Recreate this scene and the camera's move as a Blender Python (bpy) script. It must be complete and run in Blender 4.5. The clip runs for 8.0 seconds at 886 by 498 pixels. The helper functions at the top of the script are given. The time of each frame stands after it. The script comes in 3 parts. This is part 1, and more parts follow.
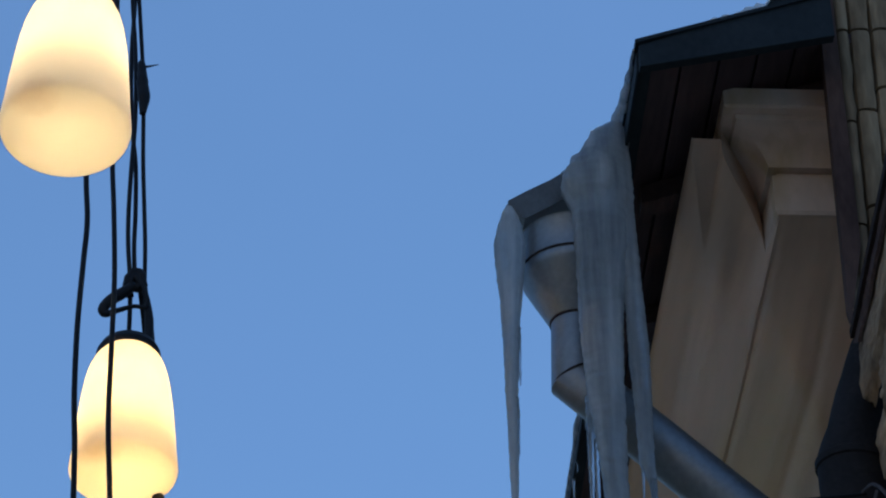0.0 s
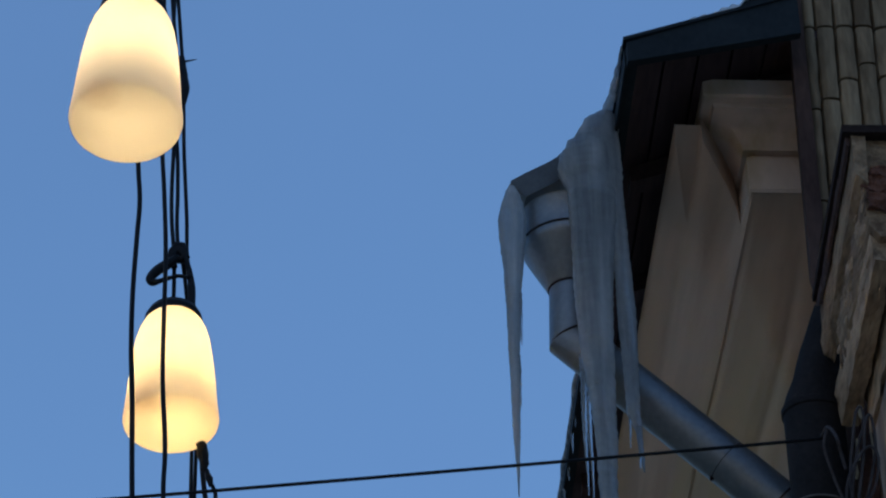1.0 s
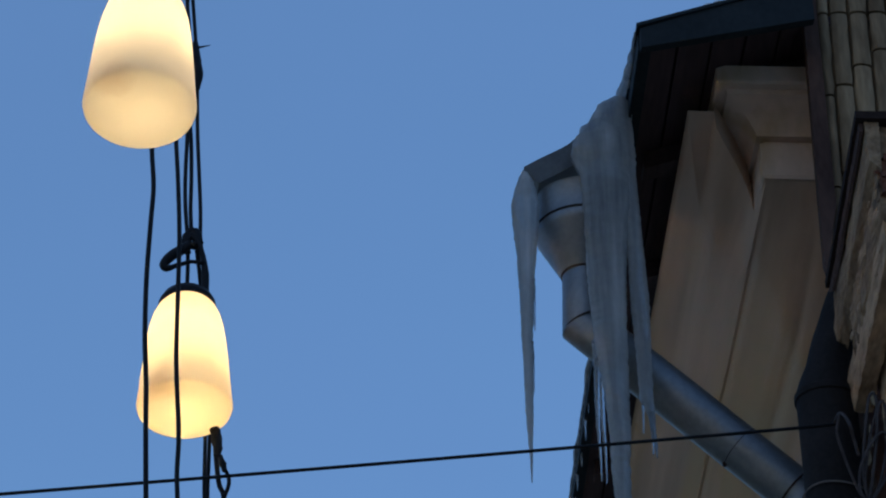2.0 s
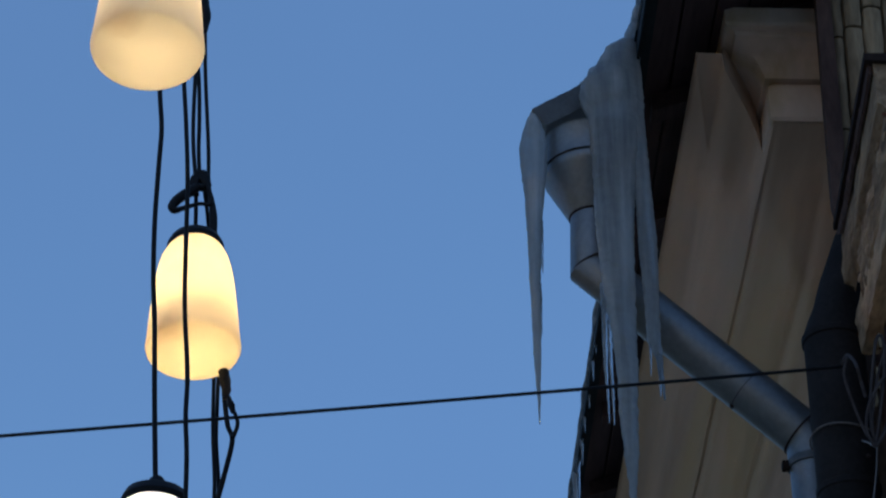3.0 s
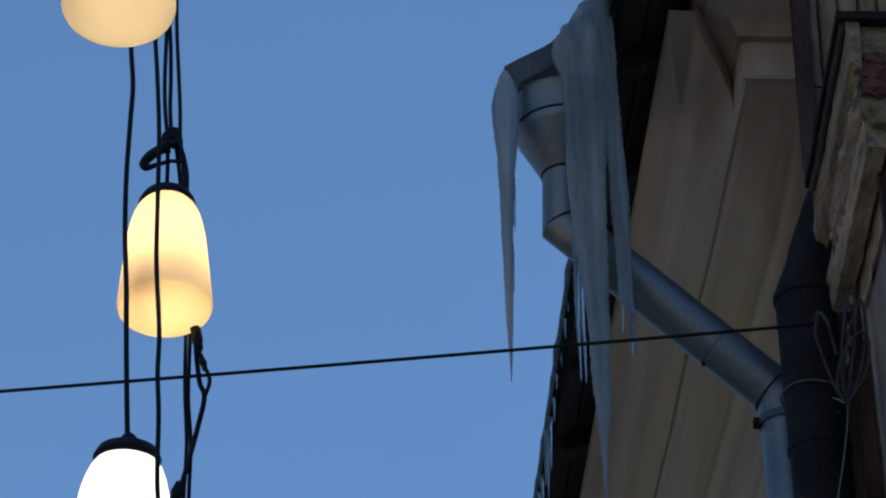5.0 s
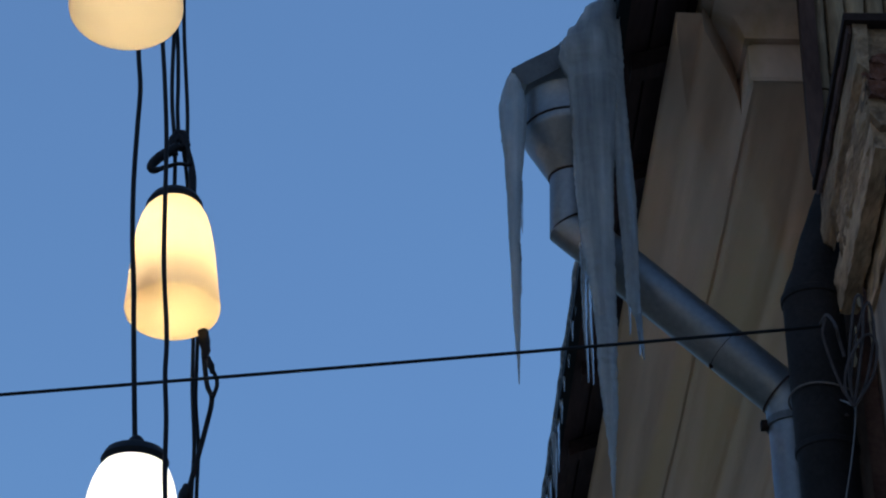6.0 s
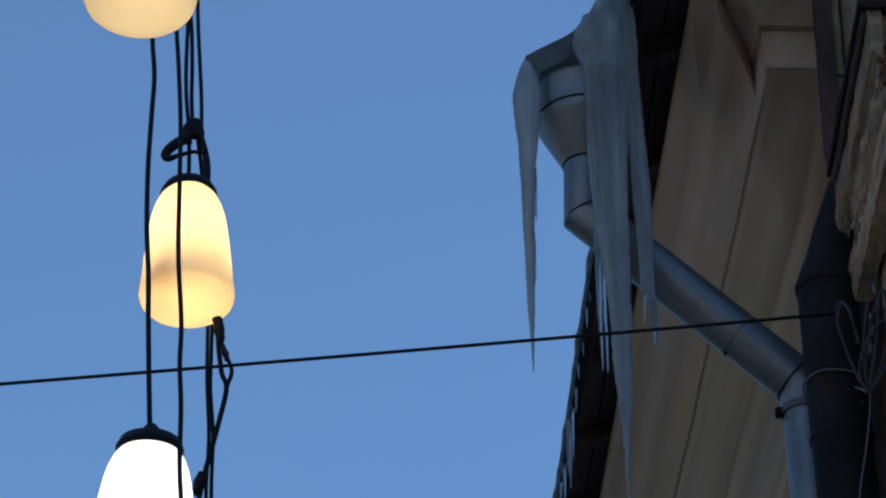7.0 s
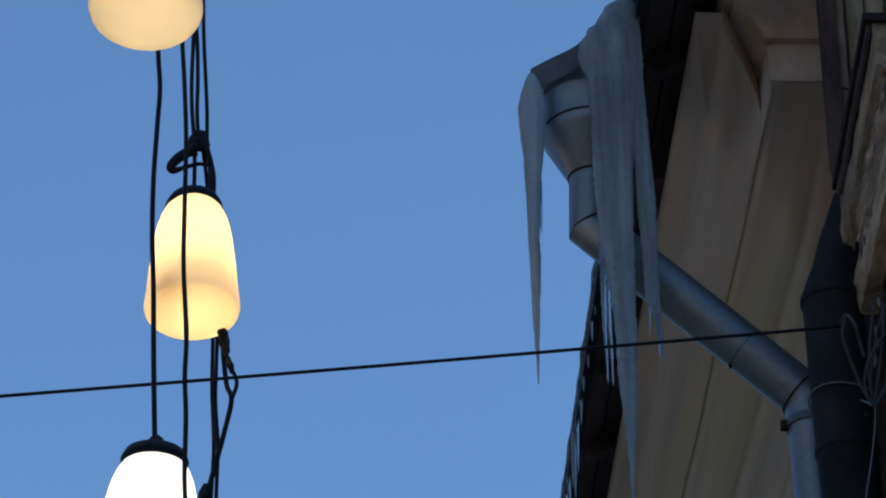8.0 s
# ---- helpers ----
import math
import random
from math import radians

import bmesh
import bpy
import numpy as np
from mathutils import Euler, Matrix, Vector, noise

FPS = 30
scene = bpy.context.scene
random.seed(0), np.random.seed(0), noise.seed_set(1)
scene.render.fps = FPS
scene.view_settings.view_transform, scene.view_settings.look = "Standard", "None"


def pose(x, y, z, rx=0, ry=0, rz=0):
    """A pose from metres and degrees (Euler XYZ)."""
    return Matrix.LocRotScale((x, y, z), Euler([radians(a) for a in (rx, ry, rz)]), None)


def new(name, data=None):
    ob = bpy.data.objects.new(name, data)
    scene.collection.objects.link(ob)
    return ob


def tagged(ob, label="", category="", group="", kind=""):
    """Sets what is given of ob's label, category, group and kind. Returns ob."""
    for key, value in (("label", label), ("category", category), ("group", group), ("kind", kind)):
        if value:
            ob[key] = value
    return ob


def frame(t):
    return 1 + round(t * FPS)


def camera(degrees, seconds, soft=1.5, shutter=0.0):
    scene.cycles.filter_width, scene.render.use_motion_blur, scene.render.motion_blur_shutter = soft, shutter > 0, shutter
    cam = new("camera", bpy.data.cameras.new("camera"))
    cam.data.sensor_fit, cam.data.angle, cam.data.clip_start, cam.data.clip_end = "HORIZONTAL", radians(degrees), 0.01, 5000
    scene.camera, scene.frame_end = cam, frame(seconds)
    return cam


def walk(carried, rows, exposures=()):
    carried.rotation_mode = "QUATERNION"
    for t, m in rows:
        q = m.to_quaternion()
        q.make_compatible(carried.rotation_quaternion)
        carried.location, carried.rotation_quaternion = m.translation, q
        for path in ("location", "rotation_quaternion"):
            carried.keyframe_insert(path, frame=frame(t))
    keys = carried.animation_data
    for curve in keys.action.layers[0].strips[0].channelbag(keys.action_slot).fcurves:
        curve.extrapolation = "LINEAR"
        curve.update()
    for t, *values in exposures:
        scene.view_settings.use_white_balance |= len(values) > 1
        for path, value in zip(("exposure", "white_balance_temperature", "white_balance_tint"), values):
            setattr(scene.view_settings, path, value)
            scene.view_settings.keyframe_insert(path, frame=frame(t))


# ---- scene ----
# A hand-held tele lens looks up along a street; it draws back a little at the start.
LENS = 21.15
EYE = Vector((0.0, 0.0, 1.6))
cam = camera(LENS, 8.0, soft=2.1, shutter=0.5)
# seconds, yaw, pitch, roll, metres forward along the view
ROWS = [
    (0.00, -2.198, 36.191, -0.186, 0.768),
    (0.10, -2.215, 36.131, -0.166, 0.641),
    (0.20, -2.217, 36.097, -0.134, 0.102),
    (0.30, -2.263, 36.190, -0.111, -0.089),
    (0.50, -1.937, 36.417, -0.044, -0.192),
    (0.70, -1.817, 36.126, -0.109, 0.103),
    (1.00, -1.903, 35.592, -0.199, 0.009),
    (1.20, -1.837, 35.397, -0.151, 0.003),
    (2.30, -1.320, 35.126, 0.249, 0.003),
    (2.50, -1.269, 34.894, 0.422, -0.000),
    (3.00, -1.281, 33.855, 0.220, -0.002),
    (3.50, -1.660, 33.000, 0.000, 0.000),
    (4.00, -1.984, 32.523, -0.220, 0.001),
    (4.50, -2.107, 32.589, -0.200, 0.002),
    (4.70, -2.113, 32.696, -0.202, 0.000),
    (5.80, -1.907, 32.941, -0.143, 0.001),
    (6.00, -1.876, 32.891, -0.125, -0.000),
    (6.50, -1.702, 32.692, -0.070, -0.002),
    (7.00, -1.469, 32.592, -0.000, -0.001),
    (7.50, -1.346, 32.707, 0.060, -0.002),
    (8.00, -1.320, 32.890, 0.156, -0.002),
]


def stand(yaw, pitch, roll, ahead):
    turn = pose(0, 0, 0, 0, 0, yaw) @ pose(0, 0, 0, 90 + pitch) @ pose(0, 0, 0, 0, 0, roll)
    return Matrix.Translation(EYE - turn.to_3x3().col[2] * ahead) @ turn


walk(cam, [(t, stand(*r)) for t, *r in ROWS], exposures=[(t, stops, kelvin, 10) for t, stops, kelvin in ((0.0, 0.76, 6500), (0.5, 0.62, 6530), (1.0, 0.55, 6530), (2.5, 0.53, 6500), (3.5, 0.46, 6500), (4.5, 0.45, 6500), (6.5, 0.50, 6450), (8.0, 0.54, 6400))])

# ---- sky: the blue hour, the sun just gone behind the viewer ----
world = bpy.data.worlds.new("dusk")
scene.world = world
world.use_nodes = True
sky = world.node_tree.nodes.new("ShaderNodeTexSky")
sky.sky_type, sky.sun_disc = "NISHITA", False
sky.sun_elevation, sky.sun_rotation = radians(9), radians(200)
sky.air_density, sky.dust_density, sky.ozone_density = 1.0, 0.4, 3.5
back = world.node_tree.nodes["Background"]
back.inputs["Strength"].default_value = 0.15
haze = world.node_tree.nodes.new("ShaderNodeMix")
haze.data_type = "RGBA"
veil_at, veil, veil_range = (world.node_tree.nodes.new("ShaderNode" + n) for n in ("TexCoord", "TexNoise", "MapRange"))
veil.inputs["Scale"].default_value, veil.inputs["Detail"].default_value = 7.0, 3.0
veil_range.inputs[1].default_value, veil_range.inputs[2].default_value = 0.3, 0.7
veil_range.inputs[3].default_value, veil_range.inputs[4].default_value = 0.54, 0.76
world.node_tree.links.new(veil_at.outputs["Generated"], veil.inputs["Vector"])
world.node_tree.links.new(veil.outputs[0], veil_range.inputs[0])
world.node_tree.links.new(veil_range.outputs[0], haze.inputs[0])
haze.inputs[7].default_value = (0.56, 1.17, 2.50, 1)
world.node_tree.links.new(sky.outputs[0], haze.inputs[6])
world.node_tree.links.new(haze.outputs[2], back.inputs[0])


# ---- materials ----
def material(name, low, high, rough=0.7, metal=0.0, scale=6.0, fine=60.0, bump=0.3, depth=0.01, stretch=(1, 1, 1), spread=(0.35, 0.65), stain=None, stain_at=(0.55, 0.7), stain_scale=3.0, per_piece=0.0, gloss=0.5):
    """Colour between low and high by two scales of noise, optional stains, and bump."""
    m = bpy.data.materials.new(name)
    m.use_nodes = True
    nodes, links = m.node_tree.nodes, m.node_tree.links
    b = nodes["Principled BSDF"]
    co = nodes.new("ShaderNodeTexCoord")
    mp = nodes.new("ShaderNodeMapping")
    mp.inputs["Scale"].default_value = stretch
    links.new(co.outputs["Object"], mp.inputs[0])
    big, small = nodes.new("ShaderNodeTexNoise"), nodes.new("ShaderNodeTexNoise")
    for n, s, d in ((big, scale, 5.0), (small, fine, 3.0)):
        n.inputs["Scale"].default_value, n.inputs["Detail"].default_value = s, d
        links.new(mp.outputs[0], n.inputs["Vector"])
    both = nodes.new("ShaderNodeMix")
    both.inputs[0].default_value = 0.35
    links.new(big.outputs[0], both.inputs[2])
    links.new(small.outputs[0], both.inputs[3])
    ramp = nodes.new("ShaderNodeValToRGB")
    ramp.color_ramp.elements[0].position, ramp.color_ramp.elements[1].position = spread
    ramp.color_ramp.elements[0].color, ramp.color_ramp.elements[1].color = (*low, 1), (*high, 1)
    links.new(both.outputs[0], ramp.inputs[0])
    colour = ramp.outputs[0]
    if stain:
        sn, sr, mx = nodes.new("ShaderNodeTexNoise"), nodes.new("ShaderNodeValToRGB"), nodes.new("ShaderNodeMix")
        sn.inputs["Scale"].default_value, sn.inputs["Detail"].default_value = stain_scale, 6.0
        links.new(mp.outputs[0], sn.inputs["Vector"])
        sr.color_ramp.elements[0].position, sr.color_ramp.elements[1].position = stain_at
        links.new(sn.outputs[0], sr.inputs[0])
        mx.data_type = "RGBA"
        links.new(sr.outputs[0], mx.inputs[0])
        links.new(colour, mx.inputs[6])
        mx.inputs[7].default_value = (*stain, 1)
        colour = mx.outputs[2]
    if per_piece:
        info, hsv, rng = nodes.new("ShaderNodeObjectInfo"), nodes.new("ShaderNodeHueSaturation"), nodes.new("ShaderNodeMapRange")
        rng.inputs[3].default_value, rng.inputs[4].default_value = 1 - per_piece, 1 + per_piece
        links.new(info.outputs["Random"], rng.inputs[0])
        links.new(rng.outputs[0], hsv.inputs["Value"])
        links.new(colour, hsv.inputs["Color"])
        colour = hsv.outputs[0]
    links.new(colour, b.inputs["Base Color"])
    rr = nodes.new("ShaderNodeMapRange")
    rr.inputs[3].default_value, rr.inputs[4].default_value = max(rough - 0.12, 0.02), min(rough + 0.12, 1)
    links.new(big.outputs[0], rr.inputs[0])
    links.new(rr.outputs[0], b.inputs["Roughness"])
    b.inputs["Metallic"].default_value = metal
    b.inputs["Specular IOR Level"].default_value = gloss
    bp = nodes.new("ShaderNodeBump")
    bp.inputs["Strength"].default_value, bp.inputs["Distance"].default_value = bump, depth
    links.new(both.outputs[0], bp.inputs["Height"])
    links.new(bp.outputs[0], b.inputs["Normal"])
    return m


PLASTER = material("cornice_plaster", (0.50, 0.342, 0.252), (0.66, 0.455, 0.332), 0.9, scale=6, fine=19, bump=0.25, stretch=(1, 0.07, 1), spread=(0.36, 0.62), stain=(0.57, 0.382, 0.225), stain_at=(0.46, 0.62), stain_scale=4.5, gloss=0.15)
RETURN = material("corner_plaster", (0.50, 0.362, 0.283), (0.67, 0.482, 0.372), 0.9, scale=5, fine=26, bump=0.25, stretch=(1, 1, 0.5), stain=(0.44, 0.30, 0.17), stain_at=(0.50, 0.68), stain_scale=6, gloss=0.15)
WALL = material("wall_plaster", (0.28, 0.23, 0.17), (0.45, 0.38, 0.29), 0.9, scale=3, fine=50, bump=0.4, stain=(0.22, 0.2, 0.18))
# Coat of the unseen added walls, ochre so they bounce warm light.
OCHRE = material("ochre_bounce", (0.48, 0.33, 0.17), (0.62, 0.45, 0.25), 0.9, scale=2, fine=40, bump=0.3)
OLD = material("decayed_plaster", (0.24, 0.145, 0.085), (0.54, 0.35, 0.215), 0.95, scale=20, fine=75, bump=1.0, depth=0.02, stretch=(1, 0.30, 1), spread=(0.36, 0.60), stain=(0.05, 0.030, 0.022), stain_at=(0.64, 0.74), stain_scale=12, gloss=0.15)
# Decayed plaster in a darker colour, for the shade beneath the ledge.
SHADED = material("shaded_plaster", (0.15, 0.088, 0.052), (0.40, 0.25, 0.145), 0.95, scale=16, fine=80, bump=1.0, depth=0.02, stretch=(1, 0.30, 1), spread=(0.34, 0.62), stain=(0.07, 0.042, 0.028), stain_at=(0.60, 0.72), stain_scale=10, gloss=0.15)
RIB = material("moulding_stone", (0.165, 0.106, 0.060), (0.36, 0.246, 0.145), 0.9, scale=6, fine=60, bump=0.5, stretch=(1, 1, 0.18), spread=(0.40, 0.60), stain=(0.09, 0.06, 0.04), stain_at=(0.54, 0.66), stain_scale=8, per_piece=0.18, gloss=0.15)
BARE = material("bare_brick", (0.09, 0.030, 0.016), (0.20, 0.072, 0.038), 0.95, scale=18, fine=90, bump=1.0, depth=0.02)
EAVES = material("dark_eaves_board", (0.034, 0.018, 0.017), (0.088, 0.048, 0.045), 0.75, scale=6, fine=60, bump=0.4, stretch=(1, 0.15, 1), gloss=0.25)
BROWN = material("weathered_wood", (0.14, 0.07, 0.056), (0.32, 0.18, 0.14), 0.85, scale=6, fine=60, bump=0.4, stretch=(1, 0.15, 1), gloss=0.15)
DARK = material("sooty_timber", (0.18, 0.12, 0.095), (0.48, 0.34, 0.26), 0.9, scale=7, fine=60, bump=0.6, depth=0.015, stretch=(1, 1, 0.2), gloss=0.1)
TRIM = material("tarred_strip", (0.05, 0.025, 0.019), (0.115, 0.064, 0.048), 0.75, scale=8, fine=60, bump=0.5, stretch=(1, 1, 0.3), gloss=0.1)
ROOF = material("painted_roof_sheet", (0.012, 0.015, 0.017), (0.025, 0.031, 0.034), 0.7, scale=4, fine=50, bump=0.15, gloss=0.15)
ZINC = material("galvanised_sheet", (0.15, 0.16, 0.172), (0.23, 0.24, 0.252), 0.50, metal=0.8, scale=5, fine=60, bump=0.05, depth=0.003, stain=(0.17, 0.158, 0.145), stain_at=(0.56, 0.78))
SEAM = material("dark_seam", (0.026, 0.015, 0.012), (0.05, 0.033, 0.028), 0.8, gloss=0.05)
TRAY = material("weathered_sheet", (0.065, 0.067, 0.070), (0.12, 0.125, 0.13), 0.55, metal=0.1, scale=12, fine=90, bump=0.15)
BLACK = material("black_pipe_coating", (0.019, 0.0163, 0.0165), (0.034, 0.0295, 0.030), 0.75, scale=8, fine=80, bump=0.2, stain=(0.02, 0.02, 0.021), stain_at=(0.6, 0.75), gloss=0.1)
RUBBER = material("black_rubber", (0.005, 0.005, 0.007), (0.012, 0.012, 0.015), 0.6, scale=20, fine=150, bump=0.1, gloss=0.2)
WIRE = material("grey_wire", (0.050, 0.034, 0.030), (0.095, 0.068, 0.060), 0.8, gloss=0.1, scale=20, fine=150)
PALE = material("pale_wire", (0.12, 0.095, 0.085), (0.20, 0.165, 0.15), 0.7, scale=20, fine=150)
SNOW = material("old_snow", (0.40, 0.43, 0.46), (0.66, 0.69, 0.72), 0.85, scale=20, fine=120, bump=0.6)
# Street snow out of view, tinted warm and bright to light undersides.
GROUND = material("warm_bounce_snow", (0.60, 0.46, 0.33), (0.82, 0.67, 0.51), 0.9, scale=0.5, fine=8, bump=0.4)


def ice_material(name, milk, tint):
    """Frozen meltwater: clear ice mixed with milky, bubble-filled ice."""
    m = bpy.data.materials.new(name)
    m.use_nodes = True
    nodes, links = m.node_tree.nodes, m.node_tree.links
    out, b = nodes["Material Output"], nodes["Principled BSDF"]
    b.inputs["Base Color"].default_value = (*tint, 1)
    b.inputs["IOR"].default_value, b.inputs["Transmission Weight"].default_value = 1.31, 1.0
    cloud = nodes.new("ShaderNodeBsdfPrincipled")
    cloud.inputs["IOR"].default_value, cloud.inputs["Roughness"].default_value = 1.31, 0.22
    thin = nodes.new("ShaderNodeBsdfTranslucent")
    milky = nodes.new("ShaderNodeMixShader")
    milky.inputs[0].default_value = 0.62
    links.new(cloud.outputs[0], milky.inputs[1])
    links.new(thin.outputs[0], milky.inputs[2])
    co, mp = nodes.new("ShaderNodeTexCoord"), nodes.new("ShaderNodeMapping")
    mp.inputs["Scale"].default_value = (1, 1, 0.08)
    links.new(co.outputs["Object"], mp.inputs[0])
    streak, ripple = nodes.new("ShaderNodeTexNoise"), nodes.new("ShaderNodeTexNoise")
    streak.inputs["Scale"].default_value, streak.inputs["Detail"].default_value = 22, 4
    ripple.inputs["Scale"].default_value, ripple.inputs["Detail"].default_value = 48, 4
    links.new(mp.outputs[0], streak.inputs["Vector"])
    links.new(co.outputs["Object"], ripple.inputs["Vector"])
    rng = nodes.new("ShaderNodeMapRange")
    rng.inputs[1].default_value, rng.inputs[2].default_value = 0.3, 0.7
    rng.inputs[3].default_value, rng.inputs[4].default_value = max(milk - 0.22, 0), min(milk + 0.20, 1)
    links.new(streak.outputs[0], rng.inputs[0])
    rough = nodes.new("ShaderNodeMapRange")
    rough.inputs[3].default_value, rough.inputs[4].default_value = 0.06, 0.32
    links.new(ripple.outputs[0], rough.inputs[0])
    links.new(rough.outputs[0], b.inputs["Roughness"])
    bump = nodes.new("ShaderNodeBump")
    bump.inputs["Strength"].default_value, bump.inputs["Distance"].default_value = 0.28, 0.006
    links.new(ripple.outputs[0], bump.inputs["Height"])
    for s in (b, cloud, thin):
        links.new(bump.outputs[0], s.inputs["Normal"])
    bubbles = nodes.new("ShaderNodeValToRGB")
    bubbles.color_ramp.elements[0].position, bubbles.color_ramp.elements[1].position = 0.36, 0.66
    bubbles.color_ramp.elements[0].color, bubbles.color_ramp.elements[1].color = (0.40, 0.405, 0.41, 1), (0.70, 0.69, 0.68, 1)
    blend = nodes.new("ShaderNodeMix")
    blend.inputs[0].default_value = 0.15
    links.new(streak.outputs[0], blend.inputs[2])
    links.new(ripple.outputs[0], blend.inputs[3])
    links.new(blend.outputs[0], bubbles.inputs[0])
    links.new(bubbles.outputs[0], cloud.inputs["Base Color"])
    links.new(bubbles.outputs[0], thin.inputs["Color"])
    mix = nodes.new("ShaderNodeMixShader")
    links.new(rng.outputs[0], mix.inputs[0])
    links.new(b.outputs[0], mix.inputs[1])
    links.new(milky.outputs[0], mix.inputs[2])
    links.new(mix.outputs[0], out.inputs["Surface"])
    return m


ICE = ice_material("milky_ice", 0.88, (0.84, 0.87, 0.90))
CLOUDY = ice_material("cloudy_ice", 0.80, (0.84, 0.88, 0.93))
CLEAR = ice_material("clear_ice", 0.3, (0.88, 0.93, 0.97))


def shade_material(name, colour, smudge=None):
    """Opal plastic that lets the lamp inside shine through."""
    m = bpy.data.materials.new(name)
    m.use_nodes = True
    nodes, links = m.node_tree.nodes, m.node_tree.links
    out, b = nodes["Material Output"], nodes["Principled BSDF"]
    n, ramp, co = nodes.new("ShaderNodeTexNoise"), nodes.new("ShaderNodeValToRGB"), nodes.new("ShaderNodeTexCoord")
    n.inputs["Scale"].default_value, n.inputs["Detail"].default_value = 4, 2
    links.new(co.outputs["Object"], n.inputs["Vector"])
    ramp.color_ramp.elements[0].position, ramp.color_ramp.elements[1].position = 0.3, 0.55
    ramp.color_ramp.elements[0].color = (*[c * 0.90 for c in colour], 1)
    ramp.color_ramp.elements[1].color = (*colour, 1)
    links.new(n.outputs[0], ramp.inputs[0])
    thin, tint = nodes.new("ShaderNodeBsdfTranslucent"), ramp.outputs[0]
    if smudge:
        away, near, fade, mx = (nodes.new("ShaderNode" + k) for k in ("VectorMath", "Math", "MapRange", "Mix"))
        away.operation, near.operation, mx.data_type = "DISTANCE", "MULTIPLY_ADD", "RGBA"
        away.inputs[1].default_value = smudge
        links.new(co.outputs["Object"], away.inputs[0])
        grit = nodes.new("ShaderNodeTexNoise")
        grit.inputs["Scale"].default_value, grit.inputs["Detail"].default_value = 24, 3
        links.new(co.outputs["Object"], grit.inputs["Vector"])
        near.inputs[1].default_value = 0.06
        links.new(grit.outputs[0], near.inputs[0])
        links.new(away.outputs["Value"], near.inputs[2])
        fade.inputs[1].default_value, fade.inputs[2].default_value = 0.05, 0.10
        fade.inputs[3].default_value, fade.inputs[4].default_value = 0.26, 0.0
        links.new(near.outputs[0], fade.inputs[0])
        links.new(fade.outputs[0], mx.inputs[0])
        links.new(tint, mx.inputs[6])
        mx.inputs[7].default_value = (0.40, 0.26, 0.14, 1)
        tint = mx.outputs[2]
    links.new(tint, thin.inputs["Color"])
    links.new(tint, b.inputs["Base Color"])
    b.inputs["Roughness"].default_value = 0.35
    mix = nodes.new("ShaderNodeMixShader")
    mix.inputs[0].default_value = 0.6
    links.new(b.outputs[0], mix.inputs[1])
    links.new(thin.outputs[0], mix.inputs[2])
    links.new(mix.outputs[0], out.inputs["Surface"])
    return m


OPAL_WARM = shade_material("opal_plastic_warm", (0.85, 0.80, 0.70), (-0.675, 4.335, 5.082))
OPAL_YELLOW = shade_material("opal_plastic_yellow", (0.85, 0.80, 0.70), (-0.655, 5.637, 5.052))
OPAL_WHITE = shade_material("opal_plastic_white", (0.86, 0.86, 0.84))


def bulb_material(name, colour, strength):
    m = bpy.data.materials.new(name)
    m.use_nodes = True
    b = m.node_tree.nodes["Principled BSDF"]
    b.inputs["Emission Color"].default_value, b.inputs["Emission Strength"].default_value = (*colour, 1), strength
    return m


# ---- mesh helpers ----
def part(name, bm, mat, parent=None, label="", smooth=True, bevel=0.0):
    """Links a bmesh as one mesh object, under a thing or a part where one is given."""
    if bevel:
        bmesh.ops.bevel(bm, geom=[e for e in bm.edges if len(e.link_faces) == 2 and e.calc_face_angle() > 0.5], offset=bevel, segments=2, affect="EDGES", profile=0.6)
    bmesh.ops.recalc_face_normals(bm, faces=bm.faces)
    me = bpy.data.meshes.new(name)
    bm.to_mesh(me)
    bm.free()
    for p in me.polygons:
        p.use_smooth = smooth
    me.materials.append(mat)
    ob = new(name, me)
    if smooth:
        me.set_sharp_from_angle(angle=radians(40))
    if parent:
        ob.parent = parent
        ob.matrix_parent_inverse = parent.matrix_world.inverted()
    if label:
        ob["label"] = label
    return ob


def thing(name, at, label, category, group="", kind=""):
    """The Empty at the base of a thing."""
    ob = new(name)
    ob.empty_display_size = 0.05
    ob.matrix_world = Matrix.Translation(at)
    bpy.context.view_layer.update()
    return tagged(ob, label, category, group, kind)


def box(lo, hi, bm=None):
    bm = bm or bmesh.new()
    v = [bm.verts.new((x, y, z)) for x in (lo[0], hi[0]) for y in (lo[1], hi[1]) for z in (lo[2], hi[2])]
    for f in ((0, 1, 3, 2), (4, 6, 7, 5), (0, 4, 5, 1), (2, 3, 7, 6), (0, 2, 6, 4), (1, 5, 7, 3)):
        bm.faces.new([v[i] for i in f])
    return bm


def smooth_line(points, steps=6):
    """A smooth curve through the points."""
    pts = [Vector(p) for p in points]
    if len(pts) < 3:
        return pts
    ends = [2 * pts[0] - pts[1], *pts, 2 * pts[-1] - pts[-2]]
    line = []
    for a, b, c, d in zip(ends, ends[1:], ends[2:], ends[3:]):
        for i in range(steps):
            t = i / steps
            line.append(0.5 * (2 * b + (c - a) * t + (2 * a - 5 * b + 4 * c - d) * t * t + (3 * b - a - 3 * c + d) * t ** 3))
    return line + [pts[-1]]


